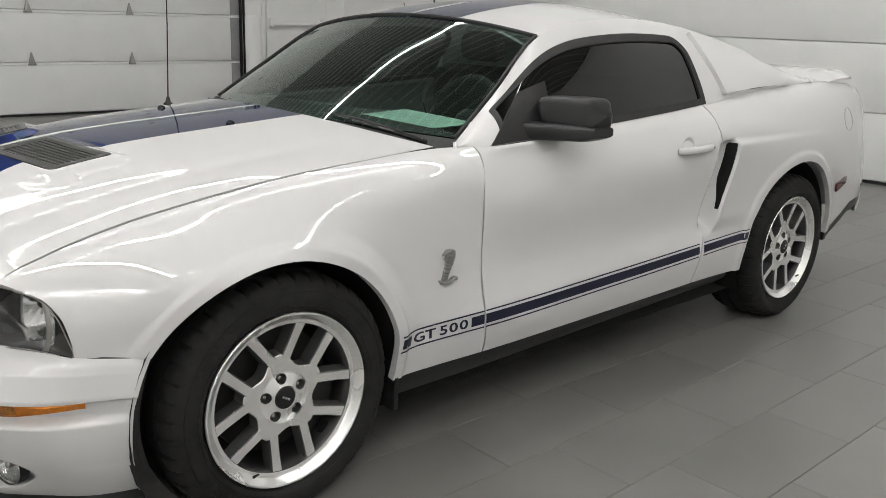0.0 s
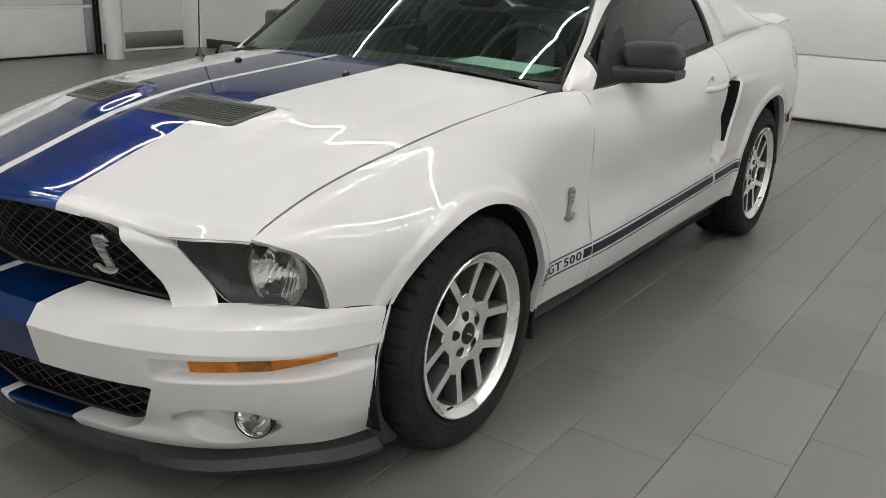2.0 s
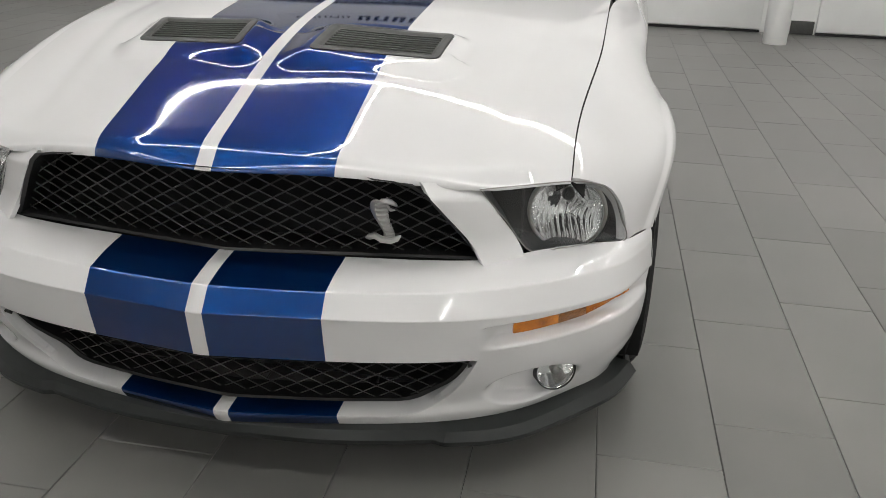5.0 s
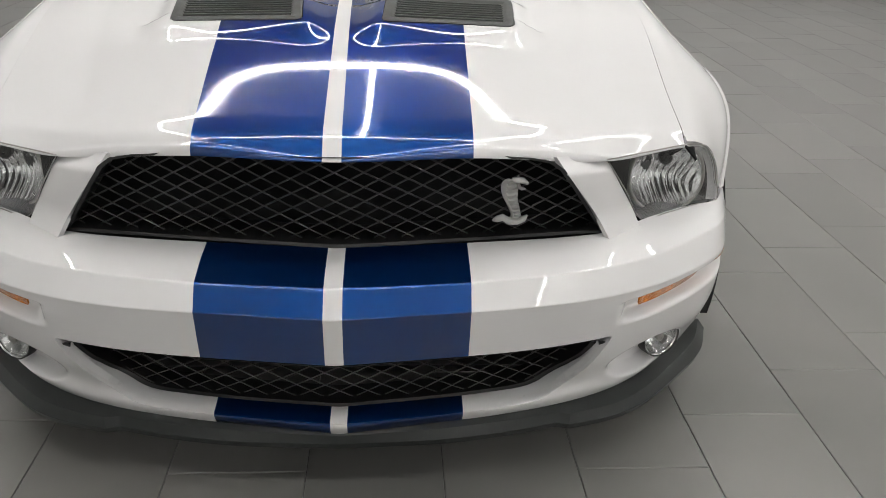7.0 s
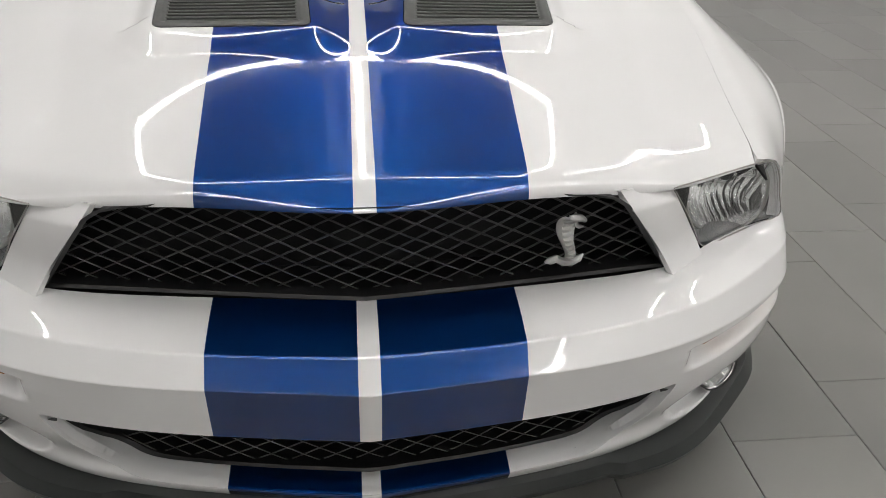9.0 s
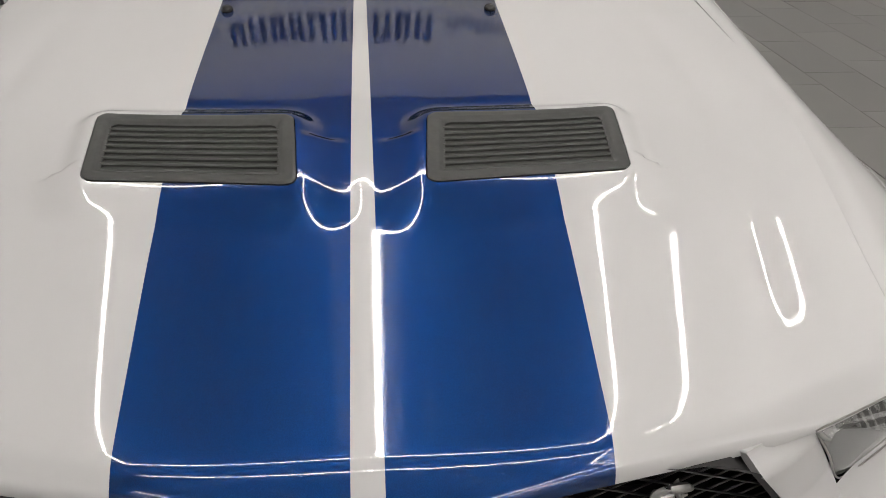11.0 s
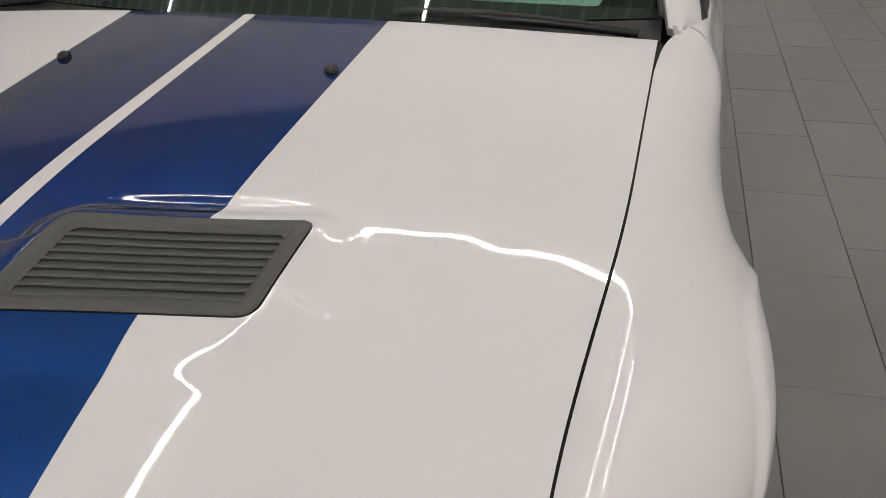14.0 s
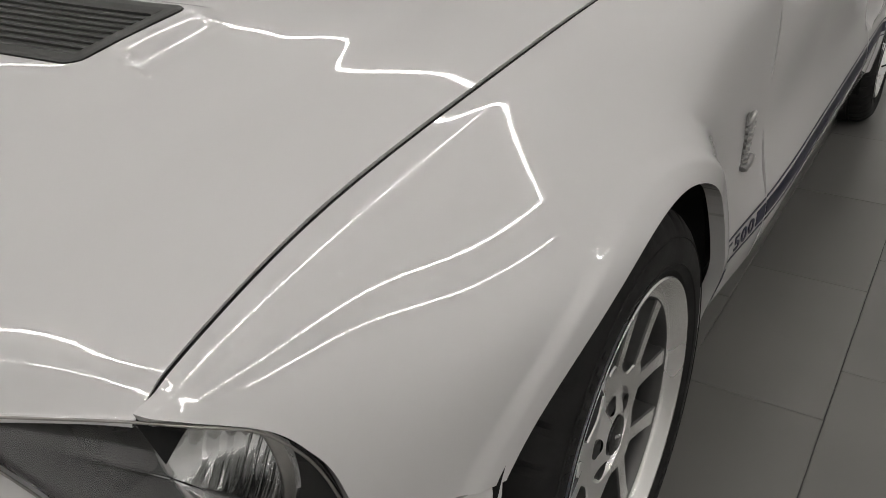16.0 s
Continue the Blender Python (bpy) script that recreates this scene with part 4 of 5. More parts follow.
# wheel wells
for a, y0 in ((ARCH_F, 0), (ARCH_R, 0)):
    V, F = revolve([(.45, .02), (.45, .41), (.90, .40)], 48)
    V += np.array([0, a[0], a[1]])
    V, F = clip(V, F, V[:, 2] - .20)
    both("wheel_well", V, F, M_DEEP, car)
for s in (1, -1):
    bm = bmesh.new()
    box(bm, (.80, 1.325, .185), (.898, 1.342, .335), .004)
    bmesh.ops.scale(bm, vec=(s, 1, 1), verts=bm.verts)
    part("mud_flap", bm, M_BLACK, car)
    z = np.linspace(.142, .50, 26)
    ya = ARCH_F[0] - ARCH_F[2] * np.sqrt(1 - ((z - ARCH_F[1]) / ARCH_F[3]) ** 2)
    xo = np.interp(z, [.14, .20, .30, .45, .50], [.893, .880, .892, .905, .905])
    wide = np.interp(z, [.14, .24, .50], [.050, .034, .010])
    V, F = sheet(np.stack([np.stack([xo - .012, ya - .012, z], -1), np.stack([xo - .004, ya + wide * .5, z], -1), np.stack([xo - .012, ya + wide, z], -1), np.stack([xo - .16, ya + wide + .02, z], -1)], 1))
    V, F = shell(V, F, (1, 0, 0), .006)
    if s < 0:
        V, F = mirrored(V, F)
    to_object("air_deflector", V, F, M_SEAL, car, "black flap ahead of the front wheel", True, 40)

# greenhouse: belt line and roof rail from the pillar foot to the tail, as (x, y, z)
GU = [0, .12, .30, .50, .70, .85, 1.0]
G_BELT = herm(GU, [(.787, 1.632, .933), (.842, 1.75, .940), (.850, 2.10, .958), (.848, 2.50, .980), (.828, 2.95, 1.010), (.815, 3.35, 1.050), (.79, 3.95, 1.075)])
G_RAIL = herm(GU, [(.775, 1.645, .945), (.735, 1.85, 1.085), (.665, 2.13, 1.268), (.640, 2.48, 1.333), (.632, 2.95, 1.322), (.655, 3.30, 1.262), (.76, 3.92, 1.085)])


def green(u, w, lift=0.0):
    a, b = G_BELT(u), G_RAIL(u)
    w = np.asarray(w)[..., None]
    p = a * (1 - w) + b * w
    p[..., 0] += .10 * (w[..., 0] * (1 - w[..., 0])) * .8 + lift * .85
    p[..., 2] += lift * .4
    return p


def window_sdf(u, w):
    du = np.minimum((u - .085 - .06 * (1 - w)) * 2.2, (.712 - u) * 2.35)
    dw = np.minimum((w - .015) * .40, (.845 - w) * .38)
    r = .09
    inner = np.minimum(np.where(u > .5, 1, 0) * 1.0 + 0, 1)
    a, b = r - du, r - dw
    corner = r - np.hypot(np.maximum(a, 0), np.maximum(b, 0))
    use = (inner > 0) & (w > .5)
    return np.where(use, np.where((a > 0) & (b > 0), corner, np.minimum(du, dw)), np.minimum(du, dw))


def green_piece(name, test, mat, label, lift=0.0, thick=.02, back=False, nu=150, nw=50, u0=0.0, u1=1.0, w0=0.0, w1=1.0):
    uu, ww = np.meshgrid(np.linspace(u0, u1, nu), np.linspace(w0, w1, nw), indexing="ij")
    P = np.concatenate([green(uu, ww, lift), uu[..., None], ww[..., None]], -1)
    V, F = sheet(P)
    for t in test:
        V, F = clip(V, F, t(V[:, 3], V[:, 4]))
    V, F = shell(V, F, (1, 0, .3), thick, back)
    return both(name, V, F, mat, car, label)


green_piece("roof_pillar", [lambda u, w: -window_sdf(u, w)], M_WHITE, "white roof pillar and rail")
green_piece("window_trim", [window_sdf, lambda u, w: .030 - window_sdf(u, w)], M_BLACK, "black window surround", .002, .02)
for o in green_piece("side_window", [lambda u, w: window_sdf(u, w) - .028], M_TINT, "dark tinted side window", -.006, .004, True):
    o.visible_shadow = False
green_piece("window_cover", [lambda u, w: np.minimum(np.minimum(w - .06, .93 - w) * .3, np.minimum(u - .742 - .03 * (1 - w), .945 - u - .06 * w) * 2.2)], M_WHITE, "white quarter window cover", .020, .022)


def span(name, mids, u0, u1, mat, label, n=60, m=61, power=2.0, inset=0.0, thick=.02, back=False, hint=(0, -.3, 1)):
    """A sheet between the two roof rails, domed over the middle line."""
    r = np.array(mids)
    t = np.linspace(0, 1, n)
    mid = herm(np.linspace(0, 1, len(r)), r)(t)
    edge = G_RAIL(u0 + (u1 - u0) * t)
    edge[:, 0] -= inset
    s = np.linspace(-1, 1, m)
    P = np.empty((n, m, 3))
    P[..., 0] = s[None] * edge[:, None, 0]
    k = np.abs(s[None]) ** power
    for j in (1, 2):
        P[..., j] = mid[:, None, j - 1] * (1 - k) + edge[:, None, j] * k
    V, F = sheet(P)
    V, F = shell(V, F, hint, thick, back)
    return to_object(name, V, F, mat, car, label)


span("windscreen", [(1.455, .985), (1.66, 1.105), (1.865, 1.218), (2.08, 1.322)], .012, .298, M_GLASS, "clean windscreen reflecting the ceiling lights", inset=.013, thick=.005, back=True).visible_shadow = False
span("roof", [(2.095, 1.330), (2.30, 1.368), (2.55, 1.400), (2.80, 1.398), (3.06, 1.366)], .302, .79, M_STRIPED, "white roof with two blue stripes")
span("rear_window", [(3.07, 1.360), (3.30, 1.29), (3.55, 1.19), (3.80, 1.085)], .795, .985, M_TINT, "dark rear window", inset=.02, thick=.005, back=True, hint=(0, .5, 1))
# black band round the glass edge and cowl under the wipers
r = np.linspace(-1, 1, 61)
rows = []
for dy, dz in ((-.03, -.012), (.02, -.002), (.075, .028)):
    rows.append(np.stack([r * (.762), 1.445 + dy + .195 * np.abs(r) ** 2, .985 + dz - .05 * np.abs(r) ** 2], -1))
V, F = sheet(np.stack(rows, 1))
V, F = shell(V, F, (0, 0, 1), .01)
to_object("cowl", V, F, M_BLACK, car, "black plastic cowl below the windscreen")
for s in (1, -1):
    t = np.linspace(.012, .30, 50)
    e = G_RAIL(t)
    V, F = tube(np.stack([s * (e[:, 0] - .011), e[:, 1] - .002, e[:, 2] + .002], -1), .006, 6)
    to_object("windscreen_seal", V, F, M_BLACK, car)
e1 = G_RAIL(np.array([.298]))[0]
V, F = tube(np.stack([r * (e1[0] - .01), 2.087 * (1 - r ** 2) + e1[1] * r ** 2, 1.326 * (1 - r ** 2) + e1[2] * r ** 2], -1), .009, 6)
to_object("windscreen_seal", V, F, M_BLACK, car)
# rear deck, tail and spoiler
t = np.linspace(3.80, 4.74, 40)
edge = yline(S_TOP)(t)
s = np.linspace(-1, 1, 41)
P = np.empty((40, 41, 3))
P[..., 0] = s[None] * edge[:, None, 0]
P[..., 1] = t[:, None] + .03 * (1 - s[None] ** 2)
P[..., 2] = edge[:, None, 2] + .025 * (1 - s[None] ** 4)
V, F = sheet(P)
V, F = shell(V, F, (0, 0, 1), .02)
to_object("deck_lid", V, F, M_STRIPED, car, "white deck lid with blue stripes")
col = loft(SIDE_LINES, np.array([4.74]), 40)[0]
P = np.empty((41, 40, 3))
P[..., 0] = s[:, None] * col[None, :, 0]
P[..., 1] = 4.74 + .035 * (1 - s[:, None] ** 4) + .03 * np.sin(np.linspace(0, np.pi, 40))[None] * (1 - s[:, None] ** 6)
P[..., 2] = col[None, :, 2] + np.zeros((41, 1))
V, F = sheet(P)
V, F = shell(V, F, (0, 1, 0), .02)
to_object("rear_bumper", V, F, M_WHITE, car, "white tail panel and rear bumper")
xs = np.linspace(-.79, .79, 61)
prof = [(-.11, .0), (-.06, .022), (.02, .038), (.10, .046), (.118, .040), (.112, .026), (.03, .014), (-.05, .002), (-.11, .0)]
drop = 1 - np.clip((np.abs(xs) - .66) / .13, 0, 1) ** 2
P = np.array([[(x, 4.42 - .16 * (abs(x) / .79) ** 2 + a * 1.1, 1.065 + .01 + b * 1.1 * (.35 + .65 * dr)) for a, b in prof] for x, dr in zip(xs, drop)])
V, F = sheet(P)
F += [tuple(range(len(prof) - 1)), tuple(60 * len(prof) + i for i in reversed(range(len(prof) - 1)))]
to_object("spoiler", V, F, M_STRIPED, car, "white ducktail rear spoiler", True, 40)


# mirrors, handles, wipers, aerial
def build_mirror(sd):
    mir = new("side_mirror")
    mir.parent = car
    tagged(mir, "satin black door mirror")

    def put(name, V, F, mat):
        if sd < 0:
            V, F = mirrored(V, F)
        return to_object(name, V, F, mat, mir, "", True, 50)
    n, k = 22, 28
    xs = .5 - .5 * np.cos(np.linspace(0, np.pi, n))
    a = np.linspace(0, 2 * np.pi, k, endpoint=False)
    P = []
    for x in xs:
        taper = (1 - (2 * x - 1) ** 12) ** .5 if 0 < x < 1 else 0.02
        grow = .86 + .14 * np.sin(x * np.pi * .7)
        ca, sa = np.cos(a), np.sin(a)
        py = np.sign(ca) * np.abs(ca) ** .42 * .060 * taper * grow
        pz = np.sign(sa) * np.abs(sa) ** .40 * .052 * taper * grow
        py = np.where(py < 0, py * 1.15, py * .75)
        P.append(np.stack([np.full(k, .846 + .172 * x) - .010 * (pz > 0), 1.992 + .098 * x + py, 1.042 - .008 * x + pz], -1))
    P = np.array(P)
    P = np.concatenate([P, P[:, :1]], 1)
    put("housing", *sheet(P), M_GREYPLASTIC)
    P = []
    for x in np.linspace(0, 1, 18):
        ca, sa = np.cos(a), np.sin(a)
        wy, wz = np.interp(x, [0, .3, .93, 1], [.085, .072, .064, .052]), np.interp(x, [0, .25, .9, 1], [.020, .030, .028, .016])
        cx, cy, cz = np.interp(x, [0, .3, 1], [.775, .84, 1.014]), np.interp(x, [0, .3, 1], [1.885, 1.960, 2.076]), np.interp(x, [0, .3, 1], [.974, .976, .978])
        P.append(np.stack([np.full(k, cx), cy + np.sign(ca) * np.abs(ca) ** .45 * wy, cz + np.sign(sa) * np.abs(sa) ** .42 * wz], -1))
    P = np.array(P)
    P = np.concatenate([P, P[:, :1]], 1)
    V, F = sheet(P)
    F += [tuple(17 * (k + 1) + q for q in range(k))]
    put("arm", V, F, M_GREYPLASTIC)
    # black triangle at the foot of the window
    V, F = shell(*sheet(patch([(.852, 1.74, .944), (.862, 2.03, .958), (.800, 2.02, 1.13), (.786, 1.91, 1.095)], 8, 8)), (1, 0, 0), .014)
    put("sail", V, F, M_BLACK)


for sd in (1, -1):
    build_mirror(sd)


def build_handle(sd):
    h = new("door_handle")
    h.parent = car
    tagged(h, "white pull handle over a round cup")
    y = np.linspace(2.665, 2.90, 24)
    bow = .020 * (1 - np.abs((y - 2.78) / .118) ** 3)
    x = np.array([side_at(v, .862) for v in y]) + bow + .002
    V, F = tube(np.stack([x, y, .862 + .02 * (y - 2.78)], -1), np.interp(y, [2.66, 2.69, 2.87, 2.905], [.010, .0155, .0155, .010]), 12, flat=1.0)
    if sd < 0:
        V, F = mirrored(V, F)
    to_object("grip", V, F, M_WHITE, h)
    V, F = revolve([(-.012, .001), (-.010, .022), (-.002, .034), (.0008, .037), (0.0004, .040)], 28)
    V[:, 1] *= 1.05
    V += np.array([side_at(2.735, .872) + .001, 2.735, .872])
    if sd < 0:
        V, F = mirrored(V, F)
    to_object("cup", V, F, M_WHITE, h)
    V, F = revolve([(0, .007), (.002, .0065), (.0022, .0005)], 14)
    V += np.array([x[-4] + .015, 2.872, .866])
    if sd < 0:
        V, F = mirrored(V, F)
    to_object("keyhole", V, F, M_STEEL, h)


for sd in (1, -1):
    build_handle(sd)

for s in (1, -1):
    V, F = shell(*sheet(patch([(.945, 4.05, .56), (.925, 4.19, .588), (.925, 4.19, .622), (.945, 4.05, .598)], 6, 4)), (1, 0, 0), .01)
    if s < 0:
        V, F = mirrored(V, F)
    to_object("rear_reflector", V, F, M_RED, car, "red side reflector")
    V, F = tube([(s * (side_at(4.18 + .055 * math.cos(q), .90 + .055 * math.sin(q)) + .0008), 4.18 + .055 * math.cos(q), .90 + .055 * math.sin(q)) for q in np.linspace(0, 2 * np.pi, 40, endpoint=False)], .0007, 5, True)
    if s > 0:
        to_object("fuel_door_seam", V, F, M_SEAL, car)


def build_wiper(x0, y0, x1, y1, up):
    w = new("wiper")
    w.parent = car
    tagged(w, "black windscreen wiper")
    z = lambda x: .972 - .05 * (abs(x) / .76) ** 2
    V, F = tube([(x0, y0, z(x0) + .004), (x0 + (x1 - x0) * .1, y0 + .01, z(x0) + .022), (x0 + (x1 - x0) * .5, (y0 + y1) / 2 + .01, z((x0 + x1) / 2) + .03), (x1, y1 + up, z(x1) + .03)], [.013, .011, .007, .005], 8)
    to_object("arm", V, F, M_BLACK, w)
    t = np.linspace(-.20, .20, 20)
    d = np.array([x1 - x0, y1 - y0])
    d = d / np.linalg.norm(d)
    cx, cy = x1 - d[0] * .1, y1 - d[1] * .1 + up
    V, F = tube([(cx + k * d[0], cy + k * d[1], z(cx + k * d[0]) + .022 - .05 * k * k) for k in t], .0055, 6, flat=1.6)
    to_object("blade", V, F, M_BLACK_GLOSS, w)


build_wiper(.22, 1.53, -.30, 1.50, .03)
build_wiper(-.30, 1.535, -.70, 1.60, .02)
build_wiper(.24, 1.505, .62, 1.565, .0)

aer = new("antenna")
aer.parent = car
tagged(aer, "thin black whip antenna")
V, F = revolve([(0, .020), (.006, .019), (.012, .011), (.03, .007), (.034, .004)], 16, "z")
V += np.array([-.775, 1.44, .928])
to_object("foot", V, F, M_BLACK, aer)
V, F = tube([(-.775, 1.44, .95), (-.775, 1.452, 1.25), (-.775, 1.462, 1.78)], [.0032, .0026, .0016], 6)
to_object("mast", V, F, M_BLACK, aer)

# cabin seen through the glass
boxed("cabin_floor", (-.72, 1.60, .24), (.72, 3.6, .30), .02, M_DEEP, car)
P = np.array([[(x, 1.50 + a, z) for a, z in ((.02, .95), (.12, .972), (.30, .978), (.42, .955), (.47, .90), (.46, .72), (.40, .55))] for x in np.linspace(-.74, .74, 40)])
P[..., 1] += .13 * (np.abs(P[..., 0]) / .74) ** 2
P[..., 2] -= .03 * (np.abs(P[..., 0]) / .74) ** 2
P[18:, 2:4, 2] += .022 * np.exp(-((P[18:, 2:4, 0] - .37) / .16) ** 2)
V, F = sheet(P)
V, F = shell(V, F, (0, 0, 1), .02)
to_object("dashboard", V, F, M_TRIM, car, "charcoal dashboard")
sw = new("steering_wheel")
sw.parent = car
a = np.linspace(0, 2 * np.pi, 48, endpoint=False)
cw = np.array([.37, 2.06, .93])
e1v, e2v = np.array([1, 0, 0]), np.array([0, .36, .93])
V, F = tube([cw + .185 * (np.cos(q) * e1v + np.sin(q) * e2v) for q in a], .016, 10, True)
to_object("rim", V, F, M_TRIM, sw)
for q in (0.0, np.pi, 1.5 * np.pi):
    V, F = tube([cw + r_ * (np.cos(q) * e1v + np.sin(q) * e2v) + np.array([0, -.02 * (1 - r_ / .18), 0]) for r_ in (.03, .10, .18)], [.03, .02, .014], 8, flat=.5)
    to_object("spoke", V, F, M_TRIM, sw)
V, F = revolve([(0, .002), (.004, .045), (-.01, .062), (-.05, .06)], 24, "y")
V[:, 1] *= -1
V += cw + np.array([0, .01, 0])
to_object("hub", V, F, M_TRIM, sw)
for x in (-.37, .37):
    seat = new("seat")
    seat.parent = car
    tagged(seat, "charcoal bucket seat")
    for name, lo, hi in (("cushion", (x - .25, 2.25, .45), (x + .25, 2.80, .62)), ("backrest", (x - .24, 2.75, .55), (x + .24, 2.93, 1.10)), ("headrest", (x - .13, 2.84, 1.12), (x + .13, 2.93, 1.26))):
        boxed(name, lo, hi, .06 if name != "headrest" else .04, M_TRIM, seat)
V, F = shell(*sheet(patch([(.28, 1.66, .984), (.31, 1.84, .996), (.66, 1.85, .984), (.63, 1.68, .972)], 14, 8, .004, (0, 0, 1))), (0, 0, 1), .0015, True)
sheet_ob = to_object("paper_sheet", V, F, M_PAPER, None)
tagged(sheet_ob, "pale green paper sheet lying on the dashboard", "paper")


# ---- wheels ----
INSET = .010


def build_wheel(name, lab, place, turn, side=1):
    w = new(name)
    w.parent = car
    tagged(w, lab)

    def put(nm, V, F, mat, parent=w, label="", angle=35, idx=None):
        if nm in ("spoke", "hub", "centre_cap", "lug_pocket", "lug_nut", "brake_disc", "brake_caliper", "backing_plate"):
            V = V - np.array([INSET, 0, 0])
        return to_object(nm, V, F, mat, parent, label, True, angle, idx)
    # tyre, with notched shoulders and grooves round the tread
    n = 264
    prof = [(-.018, .236), (-.006, .243), (.004, .252), (.010, .268), (.011, .288), (.006, .308), (-.003, .322), (-.012, .331), (-.022, .3365), (-.035, .3395), (-.058, .3415), (-.060, .3345), (-.068, .3345), (-.070, .3425),
            (-.118, .343), (-.120, .335), (-.130, .335), (-.132, .343), (-.178, .3425), (-.180, .3345), (-.188, .3345), (-.190, .3415), (-.215, .3395), (-.230, .334), (-.240, .322), (-.252, .30), (-.252, .27), (-.240, .245), (-.226, .236)]
    V, F = revolve(prof, n)
    V = V.reshape(n, len(prof), 3)
    rr = np.hypot(V[..., 1], V[..., 2])
    notch = np.zeros((n, len(prof)))
    for i in range(n):
        if i % 6 == 0:
            for q in range(6, 11):
                notch[i, q] = .008 if q > 7 else .005
        if i % 6 == 3:
            for q in range(19, 24):
                notch[i, q] = .008
    V[..., 1:] *= ((rr - notch) / rr)[..., None]
    # the load flattens the tyre on the floor and bulges its sidewall
    ct, st = math.cos(math.radians(turn)), math.sin(math.radians(turn))
    up = V[..., 1] * st + V[..., 2] * ct
    low = np.minimum(up + place[2] - .0015, 0)
    V[..., 1] -= low * st
    V[..., 2] -= low * ct
    sag = smooth01((-up - .20) / .13) * smooth01((.34 - rr) / .04)
    V[..., 0] += sag * np.where(V[..., 0] > -.1, .006, -.006)
    tyre = put("tyre", V.reshape(-1, 3), F, M_RUBBER, label="black low-profile tyre", angle=25)
    for r0, wd in ((.262, .0012), (.300, .0009)):
        V, F = revolve([(.0095 + (.002 if r0 < .28 else -.0005), r0), (.0112 + (.002 if r0 < .28 else -.0005), r0 + wd), (.0095 + (.002 if r0 < .28 else -.0005), r0 + 2 * wd)], 96)
        put("sidewall_ring", V, F, M_RUBBER, tyre)
    # raised marks on the sidewall, too small to read
    marks = []
    for start, count in ((62, 8), (242, 8), (150, 5)):
        for i in range(count):
            an = math.radians(start + i * 4.2)
            bm = bmesh.new()
            box(bm, (.0085, -.0055, .276), (.0118, .0055, .293), .001)
            bmesh.ops.rotate(bm, cent=(0, 0, 0), matrix=Matrix.Rotation(an, 3, "X"), verts=bm.verts)
            marks.append((np.array([v.co for v in bm.verts]), [tuple(v.index for v in f.verts) for f in bm.faces] if bm.verts.index_update() is None else []))
            bm.free()
    V, F = merge(*marks)
    tagged(put("sidewall_lettering", V, F, M_RUBBER, tyre), kind="stuff")
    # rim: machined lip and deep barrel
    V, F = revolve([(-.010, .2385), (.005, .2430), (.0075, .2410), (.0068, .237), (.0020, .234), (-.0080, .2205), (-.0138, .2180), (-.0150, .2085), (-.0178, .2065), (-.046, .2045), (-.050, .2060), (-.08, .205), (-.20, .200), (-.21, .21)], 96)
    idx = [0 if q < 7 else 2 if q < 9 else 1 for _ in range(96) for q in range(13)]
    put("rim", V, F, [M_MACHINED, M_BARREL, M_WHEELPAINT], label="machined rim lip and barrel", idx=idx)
    # ten spokes in five pairs
    for k in range(5):
        for sgn in (1, -1):
            th = math.radians(90 + 72 * k)
            R = np.array([.080, .098, .13, .175, .216])
            ang = th + sgn * np.arcsin((.0450 + (R - .085) * .075) / R)
            wid = np.array([.0195, .0165, .0150, .0150, .0172])
            front = np.array([-.0152, -.0148, -.0130, -.0100, -.0060])
            dep = np.array([.040, .046, .046, .044, .036])
            rows = []
            for r_, an, wd, fr, dp in zip(R, ang, wid, front, dep):
                ct, st = math.cos(an), math.sin(an)
                sec = [(-wd * 1.12, fr - dp), (-wd, fr - .0025), (-wd + .0025, fr), (wd - .0025, fr), (wd, fr - .0025), (wd * 1.12, fr - dp)]
                rows.append([(x, r_ * ct - q * st, r_ * st + q * ct) for q, x in sec])
            P = np.array(rows)
            V, F = sheet(P)
            F = [tuple(f) for f in F] + [(0, 5, 4, 3, 2, 1), tuple(4 * 6 + q for q in range(6))] + [(i * 6, (i + 1) * 6, (i + 1) * 6 + 5, i * 6 + 5) for i in range(4)]
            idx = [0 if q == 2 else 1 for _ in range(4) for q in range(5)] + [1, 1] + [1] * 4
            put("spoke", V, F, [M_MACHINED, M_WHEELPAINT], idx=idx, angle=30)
    # hub with five lug pockets
    a = np.linspace(0, 2 * np.pi, 120, endpoint=False)
    knots = np.array([(.020, -.011), (.031, -.011), (.034, -.009), (.046, -.013), (.066, -.020), (.071, -.021), (.0735, -.0145), (.1055, -.0142), (.1080, -.0165), (.1095, -.058)])
    fine = np.unique(np.concatenate([knots[:, 0], np.linspace(.036, .0735, 30)]))
    rings = list(zip(fine, np.interp(fine, knots[:, 0], knots[:, 1])))
    wave = [.0160 * math.cos(5 * (q - math.pi / 2) + math.pi) for q in a]
    P = np.array([[(x, (r_ + (wv if r_ > .08 else 0)) * math.cos(q), (r_ + (wv if r_ > .08 else 0)) * math.sin(q)) for r_, x in rings] for q, wv in zip(a, wave)])
    P = np.concatenate([P, P[:1]], 0)
    V, F = sheet(P)
    holes = [(.055 * math.cos(math.radians(126 + 72 * k)), .055 * math.sin(math.radians(126 + 72 * k))) for k in range(5)]
    V, F = clip(V, F, np.min([np.hypot(V[:, 1] - hy, V[:, 2] - hz) for hy, hz in holes], axis=0) - .0148)
